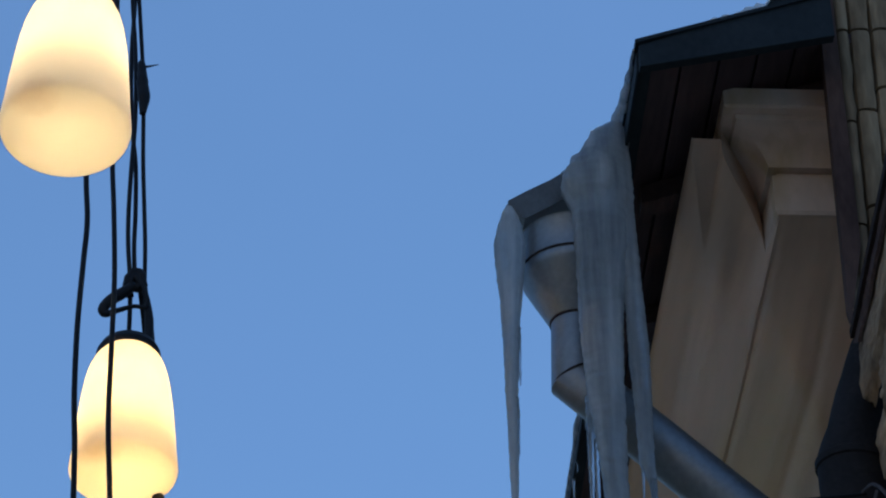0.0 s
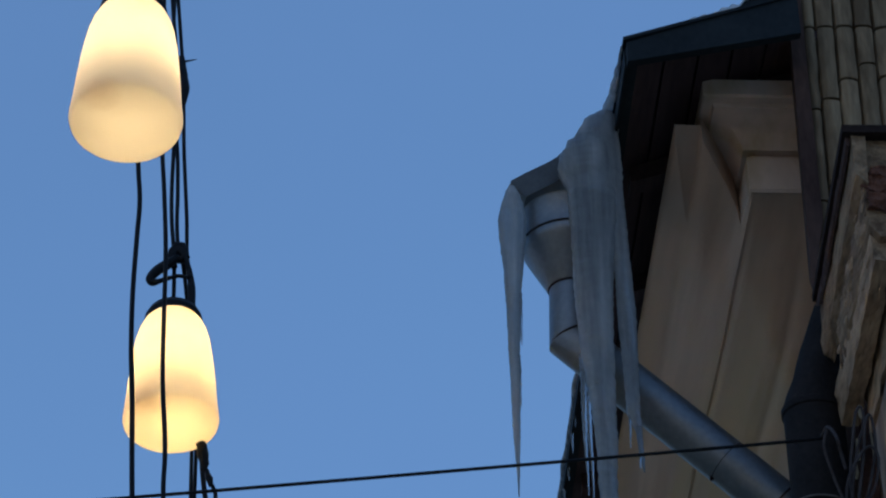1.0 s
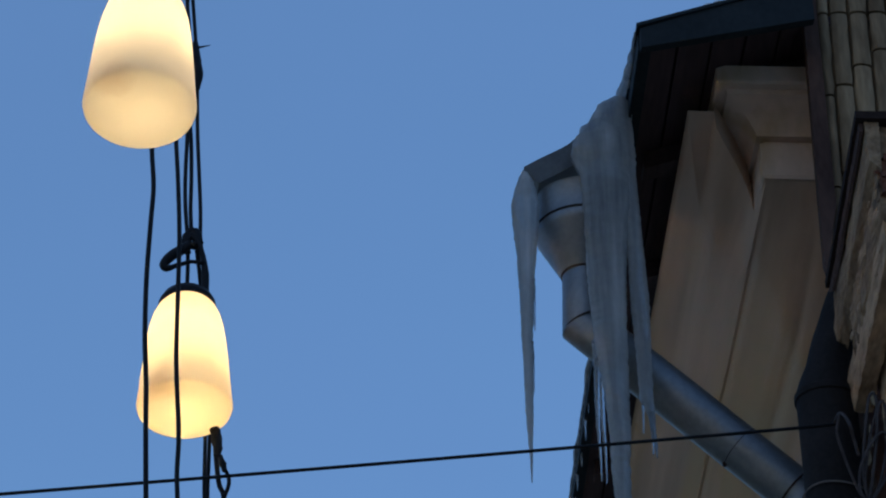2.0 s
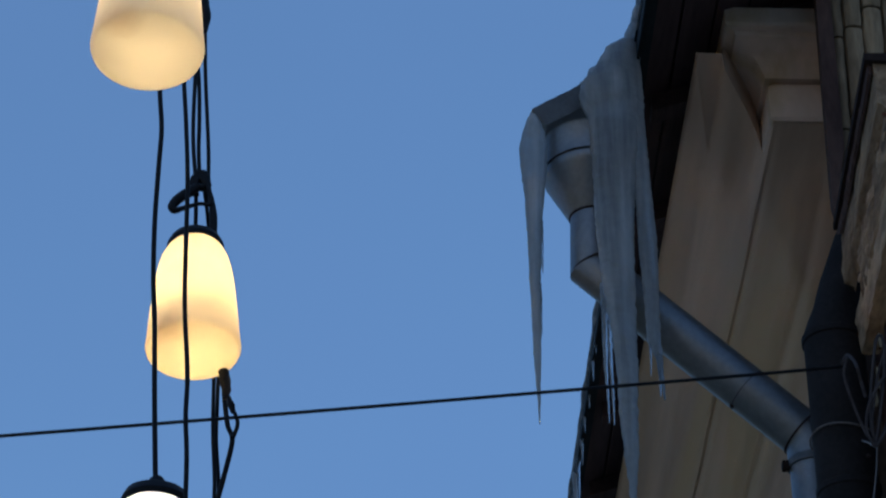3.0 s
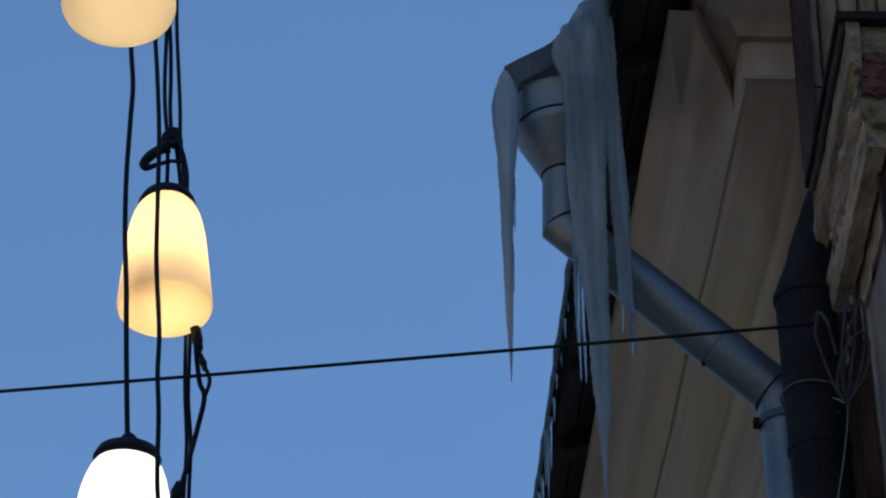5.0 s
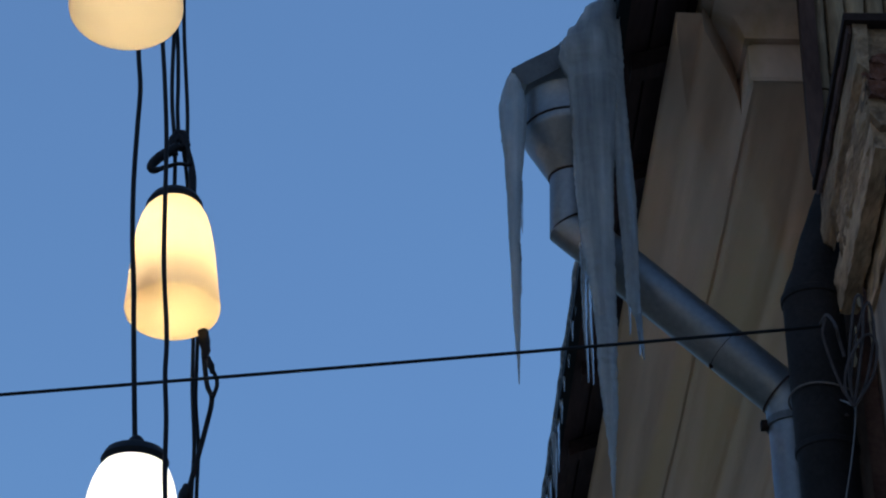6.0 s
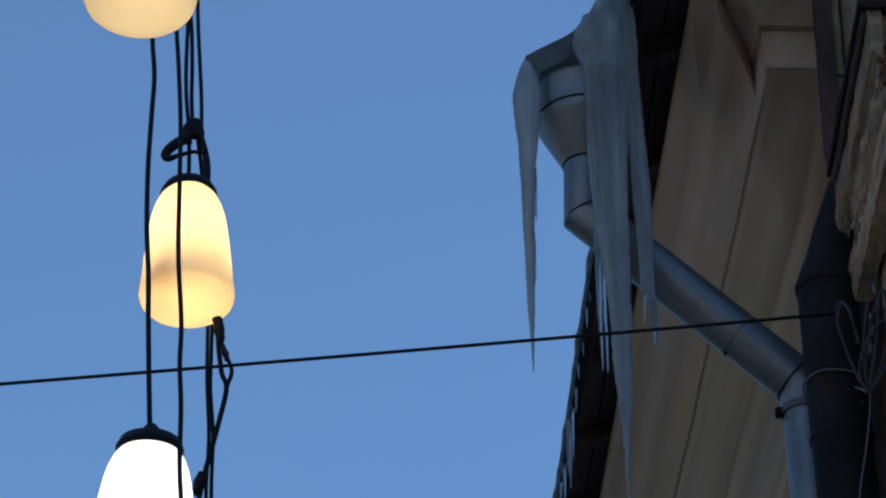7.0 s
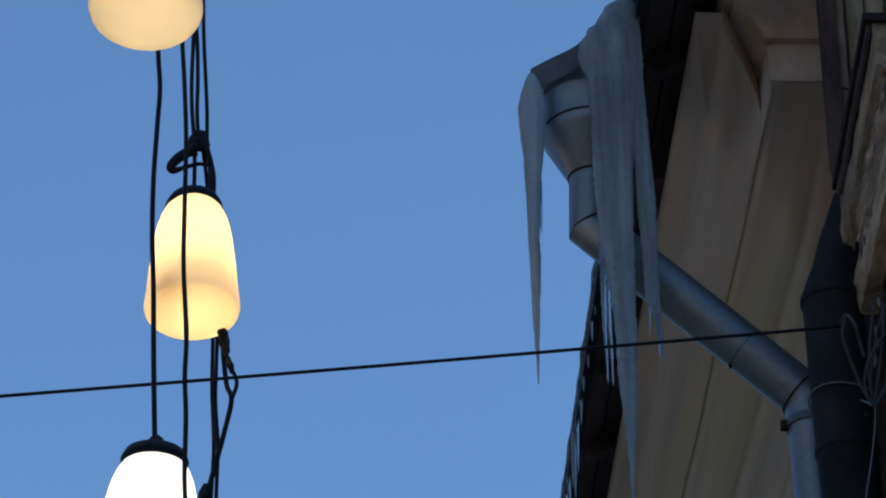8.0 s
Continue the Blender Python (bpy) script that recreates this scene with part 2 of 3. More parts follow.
def tube(points, radius, bm=None, sides=10, steps=6, straight=False):
    """A round bar along the points; radius may be a list along them."""
    bm = bm or bmesh.new()
    line = [Vector(p) for p in points] if straight else smooth_line(points, steps)
    radii = np.interp(np.linspace(0, 1, len(line)), np.linspace(0, 1, len(radius)), radius) if isinstance(radius, (list, tuple)) else [radius] * len(line)
    rings, up = [], None
    for i, p in enumerate(line):
        way = (line[min(i + 1, len(line) - 1)] - line[max(i - 1, 0)]).normalized()
        side = up.cross(way) if up else way.orthogonal()
        side.normalize()
        up = way.cross(side).normalized()
        rings.append([bm.verts.new(p + float(radii[i]) * (math.cos(a) * side + math.sin(a) * up)) for a in np.linspace(0, 2 * math.pi, sides, endpoint=False)])
    for r, s in zip(rings, rings[1:]):
        for i in range(sides):
            bm.faces.new((r[i], r[(i + 1) % sides], s[(i + 1) % sides], s[i]))
    bm.faces.new(rings[0][::-1])
    bm.faces.new(rings[-1])
    return bm


def lathe(profile, at=(0, 0, 0), sides=32, bm=None, closed=False):
    """Turns (radius, height) rows round the vertical through at."""
    bm = bm or bmesh.new()
    rings = [[bm.verts.new((at[0] + r * math.cos(a), at[1] + r * math.sin(a), at[2] + z)) for a in np.linspace(0, 2 * math.pi, sides, endpoint=False)] for r, z in profile]
    pairs = list(zip(rings, rings[1:])) + ([(rings[-1], rings[0])] if closed else [])
    for r, s in pairs:
        for i in range(sides):
            bm.faces.new((r[i], r[(i + 1) % sides], s[(i + 1) % sides], s[i]))
    if not closed:
        bm.faces.new(rings[0][::-1])
        bm.faces.new(rings[-1])
    return bm


def extrude_profile(profile, y0, y1, shift=(0.0, 0.0), cuts=1, bm=None):
    """A closed (x, z) outline drawn out from y0 to y1, drifting by shift in x and z."""
    bm = bm or bmesh.new()
    rings = []
    for i in range(cuts + 1):
        t = i / cuts
        rings.append([bm.verts.new((x + shift[0] * t, y0 + (y1 - y0) * t, z + shift[1] * t)) for x, z in profile])
    n = len(profile)
    for r, s in zip(rings, rings[1:]):
        for i in range(n):
            bm.faces.new((r[i], r[(i + 1) % n], s[(i + 1) % n], s[i]))
    bm.faces.new(rings[0][::-1])
    bm.faces.new(rings[-1])
    return bm


def roughen(bm, amount, scale, seed=0.0, keep=None):
    """Pushes the points about by noise, to wear a surface."""
    for v in bm.verts:
        if keep is None or not keep(v.co):
            v.co += amount * noise.noise_vector(v.co * scale + Vector((seed, 3 * seed, 0)))
    return bm


def icicle(rows, y, thick=0.8, rough=0.0022, seed=0.0, sides=24, fill=16):
    """Ice hanging in the plane y: rows of height, western edge, eastern edge, from the top down to the tip."""
    bm = bmesh.new()
    zs = [-r[0] for r in rows]
    rings = []
    heights = np.linspace(zs[0], zs[-1], len(rows) * fill)
    for h in heights:
        a, b = np.interp(h, zs, [r[1] for r in rows]), np.interp(h, zs, [r[2] for r in rows])
        cx, rx = (a + b) / 2, max((b - a) / 2, 0.0012)
        wave = 1 + 0.012 * math.sin(-h * 150 + seed) * min(1, 0.02 / rx)
        rx *= wave
        rx += min(0.0012, rx * 0.12) * noise.noise(Vector((seed, 0, h * 90)))
        cx += min(0.0012, rx * 0.25) * noise.noise(Vector((seed, 5, h * 14)))
        ry = min(rx * thick, 0.07)
        ring = []
        for k in range(sides):
            an = 2 * math.pi * k / sides
            flute = 1 + 0.15 * noise.noise(Vector((2.6 * math.cos(an) + seed, 2.6 * math.sin(an), h * 4)))
            p = Vector((cx + rx * flute * math.cos(an), y + ry * flute * math.sin(an), -h))
            p += float(min(rough, rx * 0.35)) * noise.noise_vector(Vector((p.x * 40, p.y * 40, p.z * 60 + seed)))
            ring.append(bm.verts.new(p))
        rings.append(ring)
    for r, s in zip(rings, rings[1:]):
        for i in range(sides):
            bm.faces.new((r[i], r[(i + 1) % sides], s[(i + 1) % sides], s[i]))
    bm.faces.new(rings[0][::-1])
    bm.faces.new(rings[-1])
    return bm


# ---- the house wall; unseen ground and walls that block and bounce light ----
ground = part("ground", box((-400, -400, -0.3), (400, 400, 0.0)), GROUND, smooth=False)
tagged(ground, "unseen street snow, tinted brown to bounce warm light up", "ground", kind="structure")

house_wall = part("wall_east", box((1.5, 6.2, 0.0), (9.0, 24.0, 6.0)), WALL, smooth=False)
tagged(house_wall, "beige plastered house wall under the deep eaves", "wall", kind="structure")

# Two unseen walls, added to dim the sky light and warm the bounce.
across = part("unseen_wall_west", box((-9.0, -14.0, 0.0), (-5.6, 40.0, 4.8)), OCHRE, smooth=False)
tagged(across, "unseen ochre wall added to block sky and bounce warm light", "wall", kind="structure")

behind = part("unseen_wall_south", box((-5.5, -13.0, 0.0), (9.0, -10.0, 8.5)), OCHRE, smooth=False)
tagged(behind, "unseen ochre wall added to block low glow from behind", "wall", kind="structure")

# ---- cornice of the house: courses that step outward, turned round the corner ----
cornice = thing("cornice", (1.5, 6.2, 5.3), "stained beige plaster cornice stepping out beneath dark eaves", "cornice", kind="structure")


def corner_course(rows, front=5.40, west=0.949, far=6.3):
    """A moulding mitred round the near corner; rows of depth behind the crown's face, height, from the top down."""
    bm = bmesh.new()
    rings = [[bm.verts.new(p) for p in ((3.0, front + d, z), (west + d, front + d, z), (west + d, far, z), (3.0, far, z))] for d, z in rows]
    for r, q in zip(rings, rings[1:]):
        for k in range(4):
            bm.faces.new((r[k], r[(k + 1) % 4], q[(k + 1) % 4], q[k]))
    bm.faces.new(rings[0])
    bm.faces.new(rings[-1][::-1])
    return bm


part("crown_course", corner_course([(0.0, 6.10), (-0.001, 6.043), (0.004, 6.037), (0.030, 6.036)]), RETURN, cornice, smooth=False)
part("cove_course", corner_course([(0.030, 6.0355), (0.034, 6.022), (0.048, 6.018), (0.056, 6.010), (0.082, 5.998), (0.105, 5.975), (0.121, 5.950), (0.126, 5.936), (0.150, 5.934)]), RETURN, cornice)
part("frieze_band", corner_course([(0.150, 5.9335), (0.150, 5.922), (0.136, 5.916), (0.135, 5.800), (0.141, 5.790), (0.175, 5.788)]), RETURN, cornice, smooth=False)
# the side's moulding in section: from the lip inward and down, with grooves between its courses
GROOVES = ((0.945, 0.003, 0.020), (1.020, 0.003, 0.024), (1.106, 0.010, 0.006), (1.185, 0.003, 0.02), (1.262, 0.008, 0.010), (1.318, 0.004, 0.016), (1.40, 0.007, 0.010))


def section():
    rows = [(0.868, 5.988), (0.872, 5.955)]
    for x in np.arange(0.88, 1.495, 0.008):
        z = 5.955 - (x - 0.872) * 0.862 - 0.003 * math.sin((x - 0.87) * 62)
        z += sum(deep * math.exp(-((x - at) / wide) ** 2) for at, deep, wide in GROOVES)
        rows.append((float(x), float(z)))
    return rows + [(1.5, 5.415), (1.5, 5.995), (1.2, 5.992)]


lip = section()


def side_moulding():
    """The side's moulding; its near end is cut aslant and rises to the corner's courses."""
    bm = bmesh.new()
    rings = []
    for s in (-1.0, 0.0, 0.25, 0.5, 0.75, 0.92, 1.0, *(1.0 + 0.09 * n for n in range(1, 60)), 14.0, 24.0):
        rings.append([])
        for x, z in lip:
            if x < 0.95:
                full = 5.525 + 0.35 * max(0.0, (x - 0.875) / 0.075)
            else:
                full = 5.875 + (x - 0.95) * 1.5 if x < 1.09 else min(5.525 + (x - 0.93) * 2.0, 6.4)
            if x < 0.95:
                near, top = 5.475, 5.985
            elif x < 1.09:
                near, top = 5.50 + (x - 0.95) * 1.6, float(np.interp(x, (0.95, 1.0, 1.035, 1.06, 1.076, 1.086, 1.09), (6.035, 6.016, 5.998, 5.970, 5.942, 5.86, 5.80)))
            else:
                near, top = 5.546, 5.786
            if z > 5.99:
                near = full = 6.25
            k = min(max(s, 0.0), 1.0)
            drop = k ** 0.8 if s < 0 or not 0.95 <= x < 1.09 else 0.6 + 0.4 * k ** 0.8
            y = near + (full - near) * k - (0.002 if s < 0 else 0) if s <= 1 else max(full + (s - 1) * 0.9, min(s + 4.5, 24.0) if s > 10 else 0)
            sway = 0.007 * noise.noise(Vector((x * 4, y * 1.6, 0))) if 0.9 < x < 1.49 else 0.0
            dent = 0.0015 * noise.noise(Vector((x * 25, y * 7, 4)))
            rings[-1].append(bm.verts.new((x + sway + 0.008 * max(0.0, min(y, 9.0) - 6.2) * (0.9 < x < 1.49), y, (top + (z - top) * drop if z < top else z) - sway * 0.8 + dent)))
    n = len(lip)
    for a, b in zip(rings, rings[1:]):
        for k in range(n):
            bm.faces.new((a[k], a[(k + 1) % n], b[(k + 1) % n], b[k]))
    bm.faces.new(rings[-1])
    return bm


part("side_moulding", side_moulding(), PLASTER, cornice)

# ---- roof ----
roof = thing("roof", (0.70, 5.17, 6.0), "dark sheet-metal roof edge with brown boarded eaves", "roof", kind="structure")
RISE = 0.36


def roof_slab(x0, x1, y0, y1, z0, thick):
    return extrude_profile([(x0, z0), (x1, z0 + (x1 - x0) * RISE), (x1, z0 + (x1 - x0) * RISE + thick), (x0, z0 + thick)], y0, y1)


part("roof_sheet", roof_slab(0.69, 1.207, 5.165, 24.0, 6.045, 0.012), ROOF, roof, smooth=False)
part("roof_sheet", roof_slab(1.209, 6.0, 5.44, 24.0, 6.045 + 0.519 * RISE, 0.012), ROOF, roof, smooth=False)
part("verge_board", extrude_profile([(0.70, 5.972), (1.207, 5.972 + 0.507 * 0.235), (1.207, 6.045 + 0.507 * 0.39), (0.70, 6.043)], 5.172, 5.20), ROOF, roof, "dark blue-grey metal verge flashing", smooth=False, bevel=0.003)
# A raised dark lump along the upper part of the verge.
part("verge_lump", extrude_profile([(1.03, 6.170), (1.052, 6.212), (1.11, 6.234), (1.207, 6.272), (1.207, 6.238)], 5.174, 5.20), ROOF, roof, "raised dark lump on the verge flashing", smooth=False, bevel=0.002)
part("eaves_flashing", extrude_profile([(0.695, 6.045), (0.695, 5.985), (0.703, 5.985), (0.703, 6.0), (0.735, 6.006), (0.735, 6.05)], 5.202, 24.0), ROOF, roof, "narrow metal flashing along the eaves", smooth=False)
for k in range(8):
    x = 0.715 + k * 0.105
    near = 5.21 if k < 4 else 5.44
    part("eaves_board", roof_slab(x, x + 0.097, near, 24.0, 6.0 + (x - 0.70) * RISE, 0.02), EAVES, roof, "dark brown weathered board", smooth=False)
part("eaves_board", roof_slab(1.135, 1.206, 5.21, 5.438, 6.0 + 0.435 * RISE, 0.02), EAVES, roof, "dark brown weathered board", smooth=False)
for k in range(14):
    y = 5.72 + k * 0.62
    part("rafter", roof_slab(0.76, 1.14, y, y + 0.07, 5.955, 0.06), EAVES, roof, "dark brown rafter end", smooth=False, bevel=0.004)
# This board and the dark sheet below are added, filling a shaded gap.
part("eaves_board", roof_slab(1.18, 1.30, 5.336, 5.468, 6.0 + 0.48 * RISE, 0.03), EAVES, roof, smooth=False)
part("gap_filler", extrude_profile([(0.98, 6.105), (1.60, 6.105), (1.60, 6.045 + 0.90 * RISE), (0.98, 6.045 + 0.28 * RISE)], 5.47, 5.50), EAVES, roof, "dark sheet added to fill the shaded gap under the roof", smooth=False)
# Small dark block standing in for the old house's edge.
part("old_edge_block", box((1.15, 5.2, 6.2), (1.19, 5.26, 6.40)), ROOF, roof, smooth=False, bevel=0.01)


def snow_strip():
    bm = bmesh.new()
    rows = []
    for i in range(34):
        x = 0.86 + i * 0.0102
        t = i / 33
        z = 6.045 + (x - 0.70) * 0.394 + 0.027 * min(1, max(0.0, (x - 1.03) / 0.025))
        h = 0.005 + (0.012 + 0.020 * t * (t < 0.5)) * min(1, (1.04 - t) / 0.1) * (0.5 + 1.3 * abs(noise.noise(Vector((x * 34, 0, 0)))))
        rows.append([bm.verts.new((x, 5.165 + dy, z + dz * h)) for dy, dz in ((0, 0), (0.004, 0.8), (0.03, 1.1), (0.12, 1.0), (0.2, 0))])
    for a, b in zip(rows, rows[1:]):
        for j in range(4):
            bm.faces.new((a[j], a[j + 1], b[j + 1], b[j]))
        bm.faces.new((a[0], b[0], b[4], a[4]))
    bm.faces.new(rows[0])
    bm.faces.new(rows[-1])
    return bm


tagged(part("snow", snow_strip(), SNOW), "thin crust of old snow along the roof verge", "snow")

# ---- spout and downpipe ----
YP = 5.67
spout = thing("roof_spout", (0.72, 5.67, 6.05), "bent galvanised roof spout crusted with ice above the funnel", "roof spout")


def tray():
    bm = bmesh.new()
    rows = [(0.386, 5.842), (0.43, 5.862), (0.50, 5.905), (0.56, 5.95), (0.64, 6.02), (0.72, 6.075)]
    section = [(5.578, 0.014), (5.588, -0.066), (5.745, -0.014), (5.75, 0.045), (5.742, 0.045), (5.738, -0.004), (5.598, -0.056), (5.586, 0.014)]
    rings = [[bm.verts.new((x, y, z + (h if i else h * 0.3))) for y, h in section] for i, (x, z) in enumerate(rows)]
    for r, s in zip(rings, rings[1:]):
        for i in range(8):
            bm.faces.new((r[i], r[(i + 1) % 8], s[(i + 1) % 8], s[i]))
    bm.faces.new(rings[0][::-1])
    bm.faces.new(rings[-1])
    return bm


part("tray", tray(), TRAY, spout, smooth=False)

pipe = thing("downpipe", (1.13, YP, 0.0), "galvanised round downpipe with funnel, running from eaves to wall", "downpipe")
FX, PR = 0.562, 0.066
part("funnel_collar", lathe([(0.139, 5.677), (0.142, 5.680), (0.142, 5.772), (0.146, 5.777), (0.135, 5.777), (0.135, 5.677)], (FX, YP, 0), closed=True), ZINC, pipe)
part("funnel_band", lathe([(0.1425, 5.6725), (0.1445, 5.673), (0.1445, 5.6775), (0.1425, 5.678)], (FX, YP, 0)), SEAM, pipe, "dark rolled seam")
part("funnel", lathe([(0.141, 5.673), (0.141, 5.657), (0.136, 5.645), (0.070, 5.52), (0.066, 5.52), (0.13, 5.645), (0.137, 5.673)], (FX, YP, 0), closed=True), ZINC, pipe)
part("joint_ring", lathe([(0.067, 5.514), (0.0695, 5.515), (0.0695, 5.520), (0.067, 5.521)], (FX, YP, 0)), SEAM, pipe, "dark joint line")
E1, E2 = Vector((0.558, YP, 5.345)), Vector((1.139, YP, 4.79))
fall = (E2 - E1).normalized()


def pipe_length(a, b, r):
    return tube([a, b], r, sides=40, straight=True)


def seam_ring(at, way, r, width=0.006):
    return tube([at - way * width / 2, at + way * width / 2], r, sides=40, straight=True)


def mitred(a, corner, b, r):
    """Two straight pipes cut and joined at the corner."""
    bm = bmesh.new()
    one, two = (corner - a).normalized(), (b - corner).normalized()
    cut = (one + two).normalized()
    rings = []
    for at, way, plane in ((a, one, one), (corner, one, cut), (b, two, two)):
        ring = []
        for k in range(40):
            an = 2 * math.pi * k / 40
            flat = Vector((0, 1, 0)) * math.sin(an) * r
            side = way.cross(Vector((0, 1, 0))).normalized() * math.cos(an) * r
            p = at + flat + side
            p += way * ((at - p).dot(plane) / way.dot(plane))
            ring.append(bm.verts.new(p))
        rings.append(ring)
    for r0, r1 in zip(rings, rings[1:]):
        for k in range(40):
            bm.faces.new((r0[k], r0[(k + 1) % 40], r1[(k + 1) % 40], r1[k]))
    bm.faces.new(rings[0][::-1])
    bm.faces.new(rings[-1])
    return bm


TOP = Vector((FX, YP, 5.515))
bend = ((E1 - TOP).normalized() + fall).normalized()
part("neck", mitred(TOP, E1, E1 + fall * 0.14, PR), ZINC, pipe)
part("joint_ring", seam_ring(E1 + Vector((0.0, 0, 0.004)), bend, PR + 0.0045, 0.004), SEAM, pipe)
part("slanting_pipe", pipe_length(E1 + fall * 0.13, E2 - fall * 0.03, PR + 0.002), ZINC, pipe)
part("joint_ring", seam_ring(E1 + fall * 0.575, fall, PR + 0.0026, 0.002), SEAM, pipe)
part("joint_ring", seam_ring(E2 - fall * 0.035, fall, PR + 0.005, 0.006), SEAM, pipe)
part("seam_lug", box(E1 + fall * 0.575 + Vector((-0.051, -0.006, -0.055)), E1 + fall * 0.575 + Vector((-0.040, 0.006, -0.044))), SEAM, pipe, smooth=False, bevel=0.002)
LOW = Vector((1.152, YP, 0.15))
part("elbow", mitred(E2 - fall * 0.035, E2, E2 + (LOW - E2).normalized() * 0.08, PR + 0.003), ZINC, pipe)
W0 = E2 + Vector((0.0, 0, -0.055))
part("wall_pipe", pipe_length(W0, LOW, PR - 0.001), ZINC, pipe)
clamp = part("clamp", lathe([(PR, -0.011), (PR + 0.005, -0.011), (PR + 0.005, 0.011), (PR, 0.011)], W0 + Vector((0, 0, -0.02))), TRAY, pipe, "dark pipe clamp")
part("clamp_lug", box(W0 + Vector((-0.086, -0.012, -0.036)), W0 + Vector((-0.066, 0.012, -0.012))), SEAM, clamp, smooth=False, bevel=0.003)

# ---- ice ----
def add_ice(name, rows, y, label, mat=ICE, **how):
    ob = part(name, icicle(rows, y, **how), mat)
    tagged(ob, label, "icicle", "icicles at the eaves")
    return ob


add_ice("icicle", [(6.085, 0.6808, 0.7147), (6.061, 0.6359, 0.7137), (6.033, 0.6028, 0.7091), (6.005, 0.5917, 0.7079), (5.979, 0.5775, 0.7068), (5.936, 0.5543, 0.7067), (5.898, 0.5248, 0.7068), (5.856, 0.5170, 0.7083), (5.819, 0.5292, 0.7067), (5.784, 0.5447, 0.7040), (5.671, 0.5462, 0.6960), (5.56, 0.5510, 0.6790), (5.488, 0.5535, 0.6698), (5.394, 0.5585, 0.6644), (5.203, 0.5682, 0.6597), (5.092, 0.5816, 0.6567), (4.982, 0.5932, 0.6553), (4.910, 0.5983, 0.6569), (4.769, 0.6022, 0.6510), (4.665, 0.6089, 0.6481), (4.563, 0.6169, 0.6378), (4.479, 0.6210, 0.6328), (4.426, 0.6233, 0.6292), (4.356, 0.6233, 0.6263)], 5.53, "massive milky icicle hanging from the roof spout", seed=1.0, thick=0.7, rough=0.003)
add_ice("icicle", [(6.03, 0.672, 0.700), (5.95, 0.655, 0.7072), (5.80, 0.648, 0.7080), (5.671, 0.655, 0.7122), (5.56, 0.6660, 0.7165), (5.467, 0.6712, 0.7205), (5.312, 0.6744, 0.7253), (5.180, 0.6782, 0.7239), (5.087, 0.6821, 0.7227), (5.014, 0.6835, 0.7224), (4.951, 0.7055, 0.7240), (4.888, 0.7118, 0.7257), (4.826, 0.7212, 0.7257)], 5.52, "broad milky icicle beside the massive one", seed=2.0, thick=0.7)
add_ice("icicle", [(5.028, 0.6885, 0.6978), (4.974, 0.6876, 0.6938), (4.899, 0.6873, 0.6904)], 5.515, "thin clear icicle dripping from the broad one", CLEAR, seed=3.0)
add_ice("icicle", [(4.965, 0.7057, 0.7211), (4.894, 0.7101, 0.7177), (4.834, 0.7103, 0.7134)], 5.515, "thin clear icicle dripping from the broad one", CLEAR, seed=3.4)
add_ice("icicle", [(5.843, 0.3840, 0.3957), (5.813, 0.3701, 0.4085), (5.772, 0.3595, 0.4210), (5.710, 0.3470, 0.4280), (5.639, 0.3492, 0.4232), (5.529, 0.3590, 0.4144), (5.411, 0.3652, 0.4072), (5.276, 0.3694, 0.4013), (5.125, 0.3731, 0.4000), (5.014, 0.3759, 0.3978), (4.924, 0.3805, 0.3945), (4.852, 0.3854, 0.3931), (4.785, 0.3872, 0.3902)], 5.59, "long tapering icicle hanging from the spout's tip", CLOUDY, seed=4.0, thick=0.8, rough=0.0011)
add_ice("icicle", [(5.447, 0.3963, 0.4108), (5.350, 0.4025, 0.4105), (5.273, 0.4057, 0.4089)], 5.585, "thin spur on the long icicle", CLEAR, seed=4.4)
add_ice("icicle", [(5.235, 0.3907, 0.4034), (5.141, 0.3968, 0.4031), (5.070, 0.3986, 0.4017)], 5.585, "thin spur on the long icicle", CLEAR, seed=4.8)
add_ice("icicle", [(5.222, 0.5633, 0.6014), (5.128, 0.5665, 0.5886), (5.036, 0.5650, 0.5806), (4.927, 0.5675, 0.5768), (4.856, 0.5712, 0.5774), (4.775, 0.5730, 0.5760)], 5.56, "slender clear icicle below the elbow", CLEAR, seed=5.0)
add_ice("icicle", [(5.159, 0.5762, 0.5983), (5.048, 0.5786, 0.5911), (4.957, 0.5786, 0.5894), (4.868, 0.5831, 0.5908), (4.762, 0.5854, 0.5885)], 5.55, "slender clear icicle below the elbow", CLEAR, seed=6.0)
rng = random.Random(4)
for k in range(26):
    y = 6.75 + k * 0.17 + rng.uniform(-0.06, 0.06)
    length = rng.choice((0.05, 0.08, 0.13, 0.19, 0.26)) * rng.uniform(0.8, 1.2)
    w = 0.004 + length * 0.03
    x = 0.70 + rng.uniform(-0.006, 0.006)
    add_ice("icicle", [(5.99, x - w, x + w), (5.99 - length * 0.3, x - w * 0.7, x + w * 0.7), (5.99 - length, x - 0.001, x + 0.001)], y, "small clear icicle along the eaves flashing", CLEAR, seed=k, sides=8, fill=6, rough=0.002)


def bead():
    """A lumpy bead of ice frozen along the eaves flashing."""
    line, radii = [], []
    for n in range(160):
        y = 5.75 + n * 0.04
        lump = noise.noise(Vector((0, y * 5.5, 2)))
        line.append((0.694 - 0.004 * lump, y, 6.035 + 0.006 * lump))
        radii.append(0.008 + 0.012 * max(0.0, lump))
    return tube(line, radii, sides=8, straight=True)


tagged(part("ice_bead", bead(), ICE), "lumpy ice frozen along the eaves edge", "ice")


